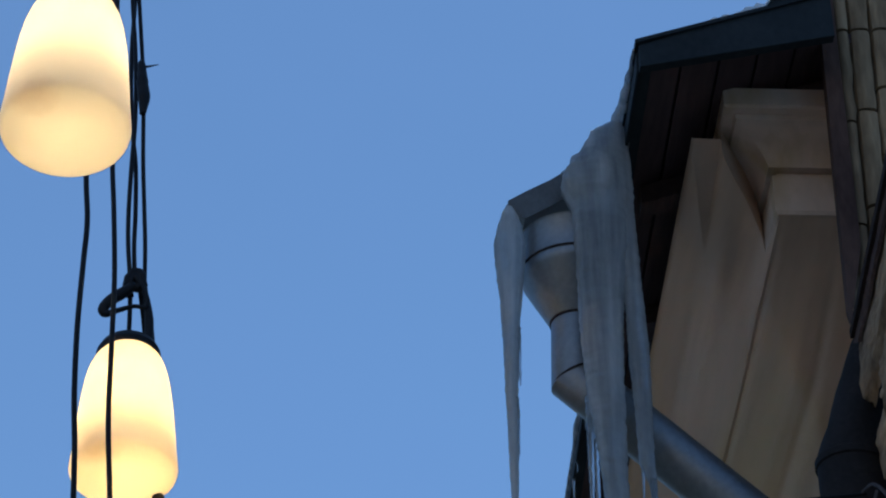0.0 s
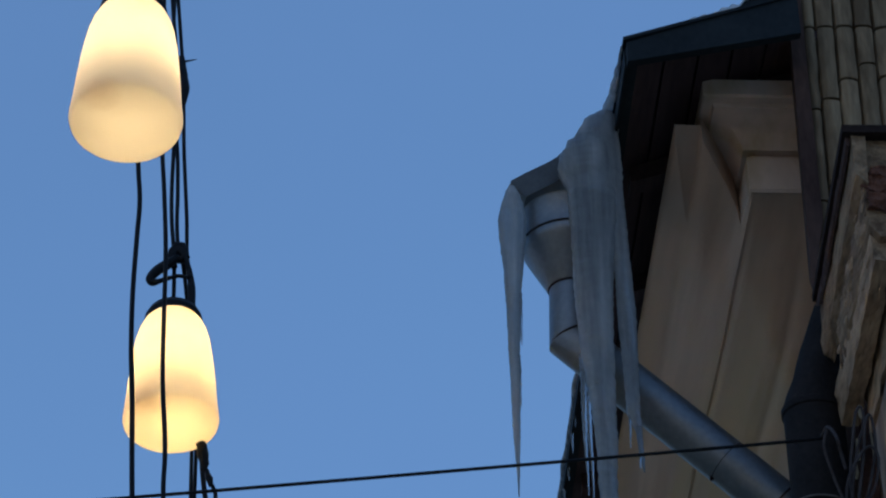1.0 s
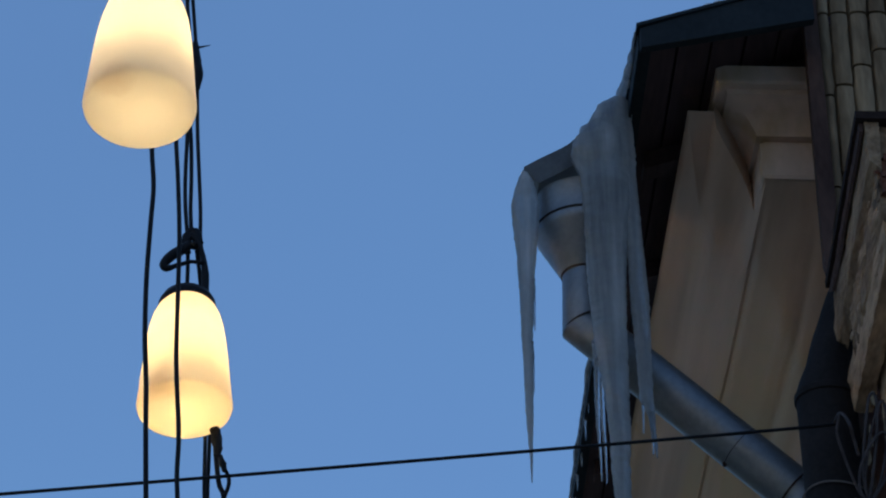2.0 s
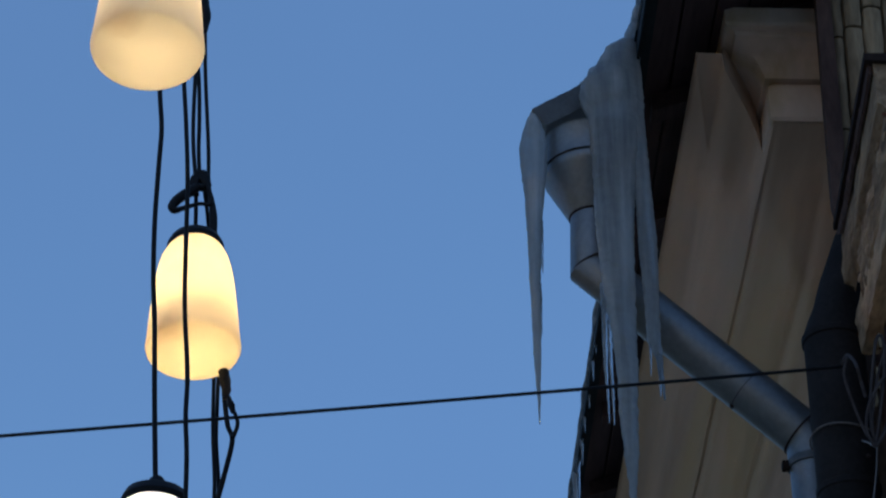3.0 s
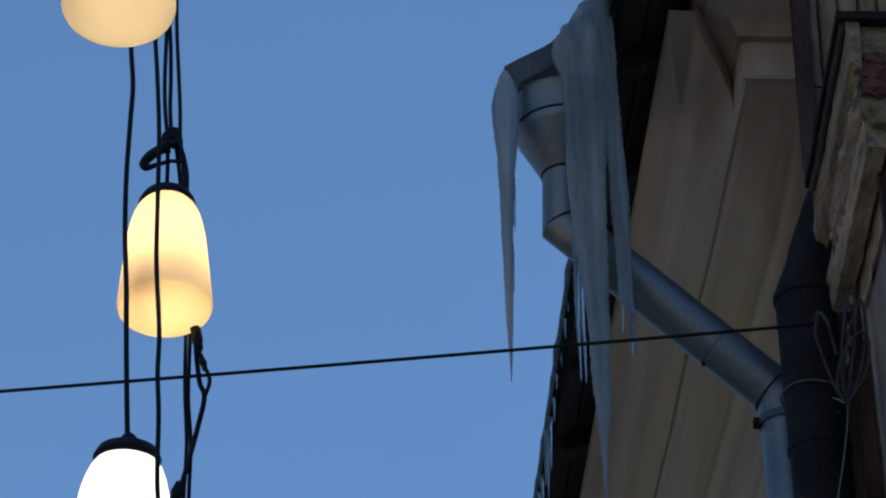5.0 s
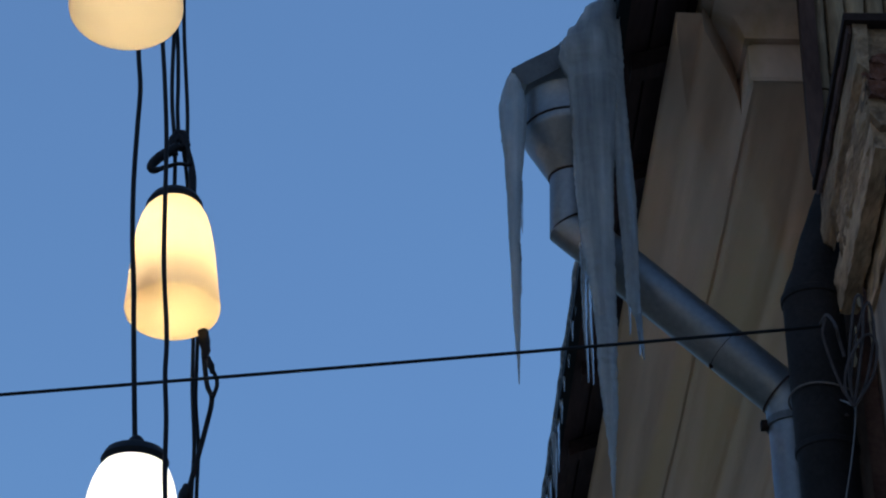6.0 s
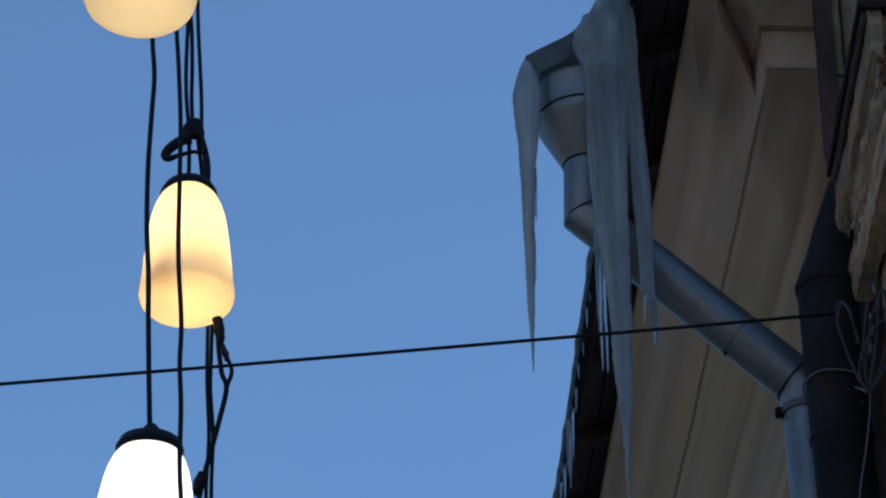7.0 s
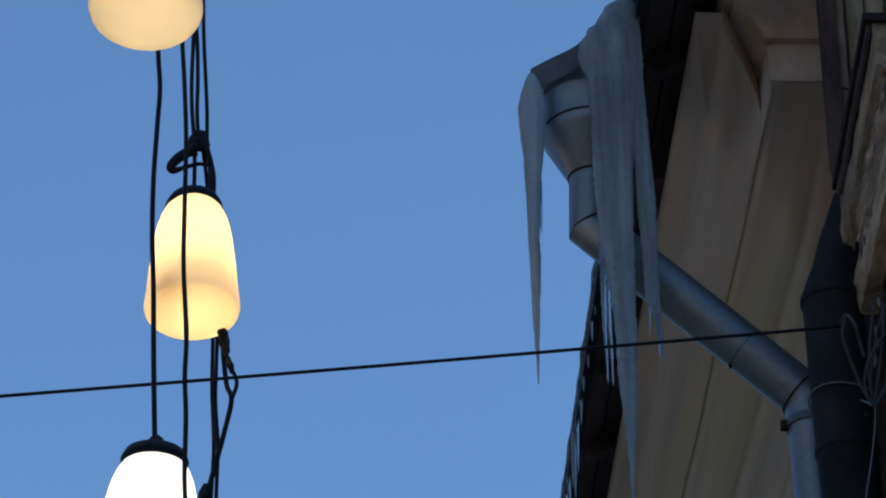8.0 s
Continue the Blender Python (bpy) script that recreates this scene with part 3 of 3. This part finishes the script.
def crust():
    """Frost and ice frozen over the spout."""
    bm = bmesh.new()
    rows = [(0.40, 5.865, 0.012), (0.46, 5.90, 0.018), (0.52, 5.945, 0.022), (0.575, 6.02, 0.03), (0.63, 6.065, 0.028), (0.69, 6.09, 0.022), (0.735, 6.115, 0.012)]
    rings = []
    for i in range(37):
        t = i / 36 * (len(rows) - 1)
        x, z, h = (np.interp(t, range(len(rows)), [r[j] for r in rows]) for j in range(3))
        ring = []
        for k in range(14):
            an = 2 * math.pi * k / 14
            p = Vector((x, 5.69 + 0.052 * math.cos(an), z + 0.016 + h * math.sin(an)))
            p += 0.012 * noise.noise_vector(p * 22)
            ring.append(bm.verts.new(p))
        rings.append(ring)
    for r, s in zip(rings, rings[1:]):
        for i in range(14):
            bm.faces.new((r[i], r[(i + 1) % 14], s[(i + 1) % 14], s[i]))
    bm.faces.new(rings[0][::-1])
    bm.faces.new(rings[-1])
    return bm


tagged(part("ice_ridge", roughen(tube([(0.690, 5.66, 6.10), (0.694, 5.55, 6.092), (0.690, 5.45, 6.066), (0.688, 5.33, 6.052), (0.690, 5.20, 6.046)], [0.034, 0.030, 0.020, 0.011, 0.004], sides=14, steps=10), 0.006, 30), ICE), "ridge of milky ice creeping up the eaves edge", "ice")
tagged(part("ice_crust", crust(), ICE), "milky ice frozen over the roof spout", "ice")

# ---- the older house in front: ribbed mouldings, console and bare brick ----
old = thing("wall_old_house", (1.45, 5.6, 0.0), "decayed old facade with ribbed mouldings and crumbling plaster", "wall", kind="structure")
LEAD = 0.063
body = extrude_profile([(1.47, 0.0), (6.0, 0.0), (6.0, 7.4), (1.47, 7.4)], 5.425, 6.19, (0.03, 0))
part("masonry", body, OLD, old, smooth=False)
porch = extrude_profile([(1.262, 0.0), (6.0, 0.0), (6.0, 5.235), (1.262, 5.235)], 4.66, 5.27, (LEAD * 0.6, 0), cuts=4)
part("masonry", porch, DARK, old, smooth=False)
strip = extrude_profile([(1.186, 5.33), (1.192, 5.30), (1.236, 5.52), (1.262, 7.4), (1.228, 7.4)], 5.30, 5.335, cuts=2)
part("edge_strip", strip, TRIM, old, "dark brown split edge strip", smooth=False, bevel=0.004)


def rib(x0, x1, z0, z1, seed):
    """A half-round moulding block standing upright."""
    bm = bmesh.new()
    n, rings = 7, []
    for i in range(9):
        t = i / 8
        z = z0 + (z1 - z0) * t
        tuck = 0.96 if i in (0, 8) else 1.0
        cx, r = (x0 + x1) / 2 + (z - 5.6) * 0.03, (x1 - x0) / 2 * tuck
        ring = [bm.verts.new((cx - r, 5.42, z))]
        for k in range(n):
            an = math.pi * k / (n - 1)
            p = Vector((cx - r * math.cos(an), 5.345 - 0.024 * tuck * math.sin(an) ** 0.6, z))
            p += 0.004 * noise.noise_vector(p * 22 + Vector((seed, 0, 0)))
            ring.append(bm.verts.new(p))
        ring.append(bm.verts.new((cx + r, 5.42, z)))
        rings.append(ring)
    for a, b in zip(rings, rings[1:]):
        for i in range(n + 1):
            bm.faces.new((a[i], a[i + 1], b[i + 1], b[i]))
        bm.faces.new((a[-1], a[0], b[0], b[-1]))
    bm.faces.new(rings[0][::-1])
    bm.faces.new(rings[-1])
    return bm


JOINT = 0.009
for i, (x0, x1, stops) in enumerate(((1.233, 1.268, (5.30, 5.60, 5.935, 6.245, 6.62, 7.0, 7.4)), (1.270, 1.325, (5.36, 5.66, 5.975, 6.25, 6.6, 7.0, 7.4)), (1.327, 1.385, (5.83, 6.05, 6.252, 6.58, 7.0, 7.4)), (1.387, 1.44, (5.83, 6.11, 6.255, 6.64, 7.0, 7.4)), (1.442, 1.52, (5.83, 6.06, 6.25, 6.6, 7.0, 7.4)))):
    for a, b in zip(stops, stops[1:]):
        part("moulding_block", rib(x0, x1, a + JOINT / 2, b - JOINT / 2, i + a), RIB, old)

# console: mouldings running back along the side of the old house
Y0, Y1 = 4.59, 5.30


def ragged(profile, y0, y1, seed, amount=0.012, tear=0.08):
    """A worn moulding drawn back along the old house, torn at its far end."""
    bm = extrude_profile(profile, y0, y1, (LEAD * (y1 - y0), 0), cuts=40)
    bmesh.ops.subdivide_edges(bm, edges=[e for e in bm.edges if e.calc_length() > 0.03], cuts=2)
    for v in bm.verts:
        wear = 0.35 + 0.9 * max(0.0, (v.co.y - y0) / (y1 - y0))
        v.co += amount * wear * noise.noise_vector(v.co * 16 + Vector((seed, seed, 0)))
        v.co += amount * 0.5 * wear * noise.noise_vector(v.co * 45 + Vector((seed, 0, seed)))
        if v.co.y > y1 - 0.03:
            v.co.y += tear * noise.noise(Vector((v.co.x * 40 + seed, 0, v.co.z * 12)))
    return bm


part("ledge", extrude_profile([(1.136, 5.238), (1.9, 5.238), (1.9, 5.268), (1.136, 5.26)], 4.557, Y1, (LEAD * 0.7, 0)), SEAM, old, "dark metal-clad ledge", smooth=False, bevel=0.003)
part("moulding", ragged([(1.145, 5.236), (1.147, 5.212), (1.154, 5.206), (1.157, 5.236)], 4.575, Y1 - 0.02, 1.0, 0.003), TRIM, old)
part("moulding", ragged([(1.159, 5.236), (1.160, 5.118), (1.186, 5.09), (1.195, 5.236)], 4.57, Y1 + 0.08, 2.0, 0.005), SHADED, old)
part("console_face", ragged([(1.178, 5.236), (1.18, 4.98), (1.205, 4.945), (1.6, 4.93), (1.6, 5.236)], 4.59, Y1 - 0.06, 3.0, 0.010), SHADED, old, "crumbling plaster face with bare patches")
part("moulding", ragged([(1.183, 5.0), (1.192, 4.90), (1.236, 4.892), (1.245, 5.0)], 4.62, Y1 + 0.10, 4.0, 0.006), OLD, old)
part("moulding", ragged([(1.247, 4.95), (1.25, 4.82), (1.278, 4.82), (1.28, 4.95)], 4.64, Y1, 5.0, 0.0072), OLD, old)


def worn_brick(lo, hi, seed):
    bm = box(lo, hi)
    bmesh.ops.subdivide_edges(bm, edges=bm.edges[:], cuts=5, use_grid_fill=True)
    return roughen(roughen(bm, 0.016, 24, seed), 0.007, 70, seed)


for k, (x0, z0, w, h) in enumerate(((1.188, 5.02, 0.05, 0.045), (1.184, 5.07, 0.045, 0.048), (1.24, 5.02, 0.07, 0.042), (1.232, 5.066, 0.07, 0.05), (1.205, 5.121, 0.05, 0.03))):
    part("brick", worn_brick((x0 - 0.004, 4.574, z0), (x0 + w, 4.62, z0 + h), k), BARE, old, "bare red brick where plaster has fallen", smooth=False)


def scab(at, size, seed):
    """A ragged lump on the console's face."""
    bm = bmesh.new()
    top, n = bm.verts.new(Vector(at) - Vector((0.35 * size, 0, 0.2 * size))), 11
    rims = []
    for grow, lift in ((0.6, 0.28), (1.0, -0.1)):
        rims.append([])
        for k in range(n):
            an = 2 * math.pi * k / n
            r = size * grow * (1 + 0.55 * noise.noise(Vector((2 * math.cos(an), 2 * math.sin(an), seed * 3.7))))
            rims[-1].append(bm.verts.new(Vector(at) + Vector((-lift * size, 2.1 * r * math.cos(an), r * math.sin(an)))))
    for k in range(n):
        bm.faces.new((top, rims[0][k], rims[0][(k + 1) % n]))
        bm.faces.new((rims[0][k], rims[1][k], rims[1][(k + 1) % n], rims[0][(k + 1) % n]))
    bm.faces.new(rims[1][::-1])
    return roughen(bm, size * 0.2, 40, seed)


crumbs = random.Random(11)
for k in range(26):
    y = crumbs.uniform(4.62, 5.22)
    z = crumbs.uniform(4.93, 5.17)
    out = 1.176 if z > 4.99 else 1.19
    part("plaster_scab", scab((out + LEAD * (y - Y0), y, z), crumbs.uniform(0.008, 0.022), k), OLD, old)
for k, (x, w, y) in enumerate(((1.236, 0.024, 4.72), (1.262, 0.03, 4.645), (1.31, 0.05, 4.635))):
    part("batten", ragged([(x, 3.0), (x + w, 3.0), (x + w, 4.93), (x, 4.93)], y, y + 0.05, 7.0 + k, 0.008, 0.01), TRIM, old, smooth=False)

for k in range(8):
    x = 1.268 + k * 0.047
    bm = box((x, 5.545 + 0.006 * (k % 2), 0.0), (x + 0.045, 5.57, 5.31 - 0.02 * (k % 3)))
    part("cladding_board", bm, (DARK, BROWN, DARK)[k % 3], old, "dark upright timber board", smooth=False, bevel=0.003)

for k, (x, y, z, w, h) in enumerate(((1.112, 4.63, 4.473, 0.006, 0.018), (1.115, 4.63, 4.424, 0.004, 0.026), (1.097, 4.63, 4.374, 0.0045, 0.028), (1.087, 4.63, 4.321, 0.005, 0.025), (1.132, 4.63, 4.382, 0.003, 0.04))):
    bm = lathe([(0.002, -h), (w, -h * 0.5), (w * 0.8, h * 0.3), (0.002, h)], (x, y, z), sides=8)
    part("plaster_flake", roughen(bm, w * 0.9, 90, k), RIB, old, "pale flake of loose plaster")

# ---- black pipe with its bent head ----
tar = thing("black_drainpipe", (1.181, 5.45, 0.0), "black coated drainpipe with a tapered head tied with wire", "drainpipe")
BX, BY, BR = 1.181, 5.45, 0.082
part("pipe", lathe([(BR - 0.004, 0.1), (BR - 0.003, 4.50), (BR - 0.001, 4.505), (BR - 0.001, 4.97)], (BX, BY, 0), sides=40), BLACK, tar)
part("rim", lathe([(BR, 4.965), (BR + 0.004, 4.968), (BR + 0.004, 4.985), (BR, 4.988)], (BX, BY, 0), sides=40), BLACK, tar)
part("band", lathe([(BR, 4.505), (BR + 0.003, 4.508), (BR + 0.003, 4.522), (BR, 4.525)], (BX, BY, 0), sides=40), BLACK, tar)


def head():
    bm = bmesh.new()
    rings = []
    for t in np.linspace(0, 1, 8):
        c, r = Vector((BX + 0.085 * t, BY - 0.02 * t, 4.985 + 0.33 * t)), BR * (1 - 0.34 * t)
        rings.append([bm.verts.new(c + Vector((r * math.cos(a), r * math.sin(a), 0)) + 0.004 * noise.noise_vector(c * 30 + Vector((a, 0, 0)))) for a in np.linspace(0, 2 * math.pi, 24, endpoint=False)])
    for r, s in zip(rings, rings[1:]):
        for i in range(24):
            bm.faces.new((r[i], r[(i + 1) % 24], s[(i + 1) % 24], s[i]))
    bm.faces.new(rings[0][::-1])
    bm.faces.new(rings[-1])
    return bm


part("head", head(), BLACK, tar)
part("rivet", lathe([(0.006, -0.004), (0.007, 0.0), (0.004, 0.004)], (1.226, 5.378, 4.585), sides=10), WIRE, tar, "pale rivet")

# ---- cable across the street, its coil and the tie wires ----
span = part("span_cable", tube([(-3.041, 5.3, 4.360), (-1.951, 5.3, 4.461), (-0.973, 5.3, 4.565), (0.031, 5.3, 4.675), (1.065, 5.3, 4.794), (1.164, 5.3, 4.813)], 0.0046, steps=10), RUBBER)
tagged(span, "thin black cable stretched across the street to the drainpipe", "cable")
coil = part("cable_coil", tube([(1.164, 5.3, 4.813)] + [(1.092, 4.9, 4.597)] + [(1.042, 4.6, 4.392), (1.050, 4.6, 4.345), (1.057, 4.6, 4.303)], 0.004), WIRE)
tagged(coil, "grey cable end looped beside the drainpipe", "cable")
for pts in ([(1.022, 4.6, 4.404), (1.013, 4.6, 4.362), (1.023, 4.6, 4.303), (1.038, 4.6, 4.244), (1.052, 4.6, 4.204), (1.071, 4.6, 4.190)],
            [(1.067, 4.58, 4.179), (1.060, 4.58, 4.219), (1.069, 4.58, 4.277), (1.086, 4.58, 4.351), (1.105, 4.58, 4.411), (1.104, 4.58, 4.454), (1.090, 4.58, 4.441), (1.075, 4.58, 4.366), (1.061, 4.58, 4.277), (1.059, 4.58, 4.204), (1.071, 4.58, 4.173)],
            [(1.066, 4.57, 4.167), (1.090, 4.57, 4.214), (1.111, 4.57, 4.287), (1.124, 4.57, 4.361), (1.120, 4.57, 4.428), (1.105, 4.57, 4.405), (1.095, 4.57, 4.331), (1.075, 4.57, 4.228), (1.061, 4.57, 4.162)],
            [(1.056, 4.56, 4.153), (1.042, 4.56, 4.193), (1.050, 4.56, 4.251), (1.078, 4.56, 4.310), (1.107, 4.56, 4.340), (1.124, 4.56, 4.311), (1.109, 4.56, 4.237), (1.079, 4.56, 4.185), (1.058, 4.56, 4.153)]):
    tagged(part("cable_loop", tube(pts, 0.0034), WIRE), "loop of grey cable hung on the old facade", "cable", "loops of the cable coil")
tie = [(BX + (BR + 0.006) * math.cos(a), BY + (BR + 0.006) * math.sin(a), 4.672 + 0.006 * math.sin(a * 2)) for a in np.linspace(0, 2 * math.pi, 25)]
tagged(part("tie_wire", tube(tie, 0.0028, steps=2), PALE), "thin pale wire tied round the black drainpipe", "wire")
tagged(part("tie_wire", tube([(1.212, 5.37, 4.625)] + [(1.145, 5, 4.410)] + [(1.070, 4.6, 4.173)], 0.0026), PALE), "thin pale wire end drawn to the coil", "wire")
tagged(part("loose_wire", tube([(1.070, 4.6, 4.176), (1.062, 4.6, 4.115), (1.046, 4.6, 4.031), (1.027, 4.6, 3.948), (1.018, 4.6, 3.893)], 0.0017), PALE), "thin pale wire hanging down the facade", "wire")


# ---- the hanging lamps ----
def lamp(x, y, z, tilt, label, shade_mat, glow, watts, colour):
    """A bell-shaped lamp hung at its cap, the top of which is at (x, y, z)."""
    t = thing("pendant_lamp", (x, y, z), label, "lamp", "bell lamps hung over the street")
    shade = [(0.056, -0.0358), (0.072, -0.0446), (0.0862, -0.0645), (0.0977, -0.0932), (0.1063, -0.1286), (0.113, -0.1728), (0.1188, -0.228), (0.1245, -0.2944), (0.1293, -0.3607), (0.1332, -0.3993), (0.1346, -0.4159), (0.1317, -0.4275), (0.1245, -0.433), (0.0958, -0.4391), (0.0287, -0.4413)]
    inner = [(r - 0.003, h + (0.003 if h < -0.43 else 0)) for r, h in reversed(shade)]
    bm = lathe([(0.001, -0.4413), *reversed(shade), *reversed(inner), (0.001, -0.4383)], (x, y, z), sides=48)
    part("shade", bm, shade_mat, t, "opal plastic bell shade")
    cap = part("cap", lathe([(0.050, -0.046), (0.079, -0.050), (0.083, -0.036), (0.073, -0.015), (0.050, -0.002), (0.024, 0.005), (0.018, 0.024), (0.010, 0.032)], (x, y, z), sides=32), RUBBER, t, "black rubber cap")
    part("socket", lathe([(0.018, -0.13), (0.02, -0.125), (0.02, -0.03)], (x, y, z), sides=16), RUBBER, cap)
    part("bulb", lathe([(0.006, -0.215), (0.02, -0.205), (0.027, -0.185), (0.024, -0.155), (0.014, -0.13)], (x, y, z), sides=16), glow, t, "glowing bulb")
    light = bpy.data.lights.new("bulb_light", "POINT")
    light.energy, light.color, light.shadow_soft_size = watts, colour, 0.03
    lo = new("bulb_light", light)
    lo.location = (x, y, z - 0.19)
    lo.parent, lo.matrix_parent_inverse = t, t.matrix_world.inverted()
    t.rotation_euler = (radians(tilt[0]), radians(tilt[1]), 0)
    return t


WARM, WHITE = (1.0, 0.70, 0.30), (1.0, 0.93, 0.80)
lamp(-0.615, 4.45, 5.522, (-7, -2), "bell-shaped opal lamp glowing warm, hung over the street", OPAL_WARM, bulb_material("warm_bulb", WARM, 12), 9.5, (1.0, 0.85, 0.60))
lamp(-0.594, 5.75, 5.484, (-8, -3), "bell-shaped opal lamp glowing yellow beneath a cable knot", OPAL_YELLOW, bulb_material("yellow_bulb", WARM, 14), 16.0, (1.0, 0.76, 0.42))
lamp(-0.577, 5.10, 4.312, (0, 0), "bell-shaped opal lamp glowing bright white on a single cable", OPAL_WHITE, bulb_material("white_bulb", WHITE, 20), 22.0, WHITE)


# ---- cables, ties and connectors of the lamps ----
kink = random.Random(8)


def cable(points, r, label, name="lamp_cable"):
    line = [Vector(points[0])]
    for a, b in zip(points, points[1:]):
        a, b = Vector(a), Vector(b)
        if (b - a).length > 0.2:
            line.append((a + b) / 2 + Vector((kink.uniform(-0.006, 0.006), 0, 0)))
        line.append(b)
    return tagged(part(name, tube(line, r), RUBBER), label, "cable", "cables of the hanging lamps")


HANG = (-0.62, 5.3, 7.25)
support = part("support_cable", tube([(-5.7, 5.3, 4.7), (-3.0, 5.3, 6.45), HANG, (1.49, 5.41, 7.3)], 0.008), RUBBER)
tagged(support, "black steel cable carrying the lamps over the street", "cable")
cable([HANG, (-0.63, 4.9, 6.5), (-0.625, 4.5, 5.85), (-0.615, 4.45, 5.53)], 0.0063, "black cable carrying the warm lamp")


cable([HANG] + [(-0.722, 5.1, 6.604), (-0.677, 5.1, 5.912), (-0.652, 5.1, 5.517), (-0.638, 5.1, 5.273), (-0.627, 5.1, 4.918), (-0.604, 5.1, 4.632), (-0.578, 5.1, 4.302)], 0.0066, "black cable carrying the white lamp")
cable([HANG] + [(-0.631, 4.95, 6.459), (-0.580, 4.95, 5.592), (-0.559, 4.95, 5.312), (-0.535, 4.95, 4.940), (-0.507, 4.95, 4.545), (-0.494, 4.95, 4.312), (-0.468, 4.95, 3.973)], 0.006, "black cable running down past the lamps")
cable([(-0.596, 5.75, 5.496), (-0.600, 5.75, 5.601), (-0.607, 5.75, 5.693), (-0.627, 5.75, 5.912), (-0.633, 5.75, 6.238), (-0.675, 5.75, 6.699), (-0.711, 5.75, 7.245)] + [HANG], 0.0063, "black cable carrying the yellow lamp")
cable([(-0.596, 5.77, 5.701), (-0.611, 5.77, 5.927), (-0.646, 5.77, 6.254), (-0.670, 5.77, 6.717), (-0.725, 5.77, 7.264)] + [HANG], 0.0063, "black cable strung up from the knot")
cable([(-0.570, 5.77, 5.693), (-0.587, 5.77, 5.928), (-0.613, 5.77, 6.255), (-0.630, 5.77, 6.460), (-0.721, 5.77, 7.264)] + [HANG], 0.006, "black cable strung up from the knot")
cable([(-0.585, 5.76, 5.694)] + [(-0.558, 5.92, 5.474), (-0.530, 5.92, 5.123), (-0.522, 5.92, 4.936), (-0.507, 5.92, 4.754), (-0.496, 5.92, 4.422)], 0.0058, "black cable hanging behind the yellow lamp")
cable([(-0.578, 5.76, 5.686)] + [(-0.547, 5.94, 5.488), (-0.519, 5.94, 5.135), (-0.512, 5.94, 4.910), (-0.497, 5.94, 4.765), (-0.482, 5.94, 4.432)], 0.0058, "black cable hanging behind the yellow lamp")
cable([(-0.569, 5.76, 5.680)] + [(-0.557, 5.92, 5.637), (-0.541, 5.92, 5.475), (-0.521, 5.92, 5.277), (-0.504, 5.92, 5.142), (-0.495, 5.92, 5.048), (-0.481, 5.92, 4.955), (-0.465, 5.92, 4.907), (-0.479, 5.92, 4.808), (-0.499, 5.92, 4.700), (-0.516, 5.92, 4.612), (-0.533, 5.92, 4.473)], 0.0075, "thick black cable led round the yellow lamp")
cable([(-0.491, 5.79, 5.027), (-0.471, 5.79, 4.954), (-0.450, 5.79, 4.914), (-0.443, 5.79, 4.881), (-0.455, 5.79, 4.834)], 0.006, "black cable loop with a wire end")
tagged(part("cable_knot", roughen(tube([(-0.603, 5.74, 5.630), (-0.612, 5.74, 5.671), (-0.601, 5.74, 5.704), (-0.581, 5.74, 5.704), (-0.572, 5.74, 5.672), (-0.588, 5.74, 5.655), (-0.606, 5.74, 5.671), (-0.593, 5.74, 5.692), (-0.568, 5.74, 5.660)], 0.0125, steps=5), 0.004, 60), RUBBER), "black knot of cables tied above the lamp", "cable knot")
tagged(part("strap", tube([(-0.596, 5.72, 5.645), (-0.621, 5.72, 5.624), (-0.647, 5.72, 5.603), (-0.666, 5.72, 5.575), (-0.657, 5.72, 5.559), (-0.625, 5.72, 5.571), (-0.586, 5.72, 5.584), (-0.556, 5.72, 5.581), (-0.551, 5.72, 5.605)], [0.013, 0.016, 0.015, 0.013, 0.008, 0.006, 0.006, 0.006], steps=5), RUBBER), "black strap looped round the cable bundle", "strap")
tagged(part("strap", tube([(-0.571, 5.73, 5.665), (-0.555, 5.73, 5.612), (-0.545, 5.73, 5.548), (-0.543, 5.73, 5.488), (-0.551, 5.73, 5.456)], [0.006, 0.008, 0.012, 0.012, 0.008], steps=6), RUBBER), "black strap drawn down to the lamp cap", "strap")
tagged(part("cable_connector", roughen(tube([(-0.494, 5.77, 5.060), (-0.486, 5.77, 5.023), (-0.479, 5.77, 4.979), (-0.481, 5.77, 4.957)], [0.012, 0.016, 0.013, 0.008], steps=5), 0.003, 70), RUBBER), "black plug connector below the lamp", "connector")
tagged(part("cable_connector", roughen(tube([(-0.470, 5.77, 4.961), (-0.462, 5.77, 4.933), (-0.455, 5.77, 4.910)], [0.006, 0.011, 0.006], steps=5), 0.003, 70), RUBBER), "black plug connector below the lamp", "connector")
tagged(part("cable_connector", roughen(tube([(-0.627, 5.73, 6.426), (-0.621, 5.73, 6.357), (-0.613, 5.73, 6.299), (-0.611, 5.73, 6.241)], [0.010, 0.017, 0.018, 0.009], steps=5), 0.003, 70), RUBBER), "black plug connector bound to the cables", "connector")
tagged(part("cable_connector", roughen(tube([(-0.517, 5.92, 4.636), (-0.525, 5.92, 4.603), (-0.535, 5.92, 4.568)], [0.012, 0.018, 0.012], steps=5), 0.003, 70), RUBBER), "black plug connector on the thick cable", "connector")
tagged(part("cable_tie", tube([(-0.624, 5.73, 6.408), (-0.603, 5.73, 6.413), (-0.579, 5.73, 6.420)], [0.005, 0.003, 0.001]), RUBBER), "black cable tie with its tail sticking out", "cable tie")
tagged(part("cable_tie", tube([(-0.461, 5.78, 4.836), (-0.450, 5.78, 4.843), (-0.440, 5.78, 4.860)], [0.005, 0.002, 0.0008]), RUBBER), "black cable tie with its tail sticking out", "cable tie")
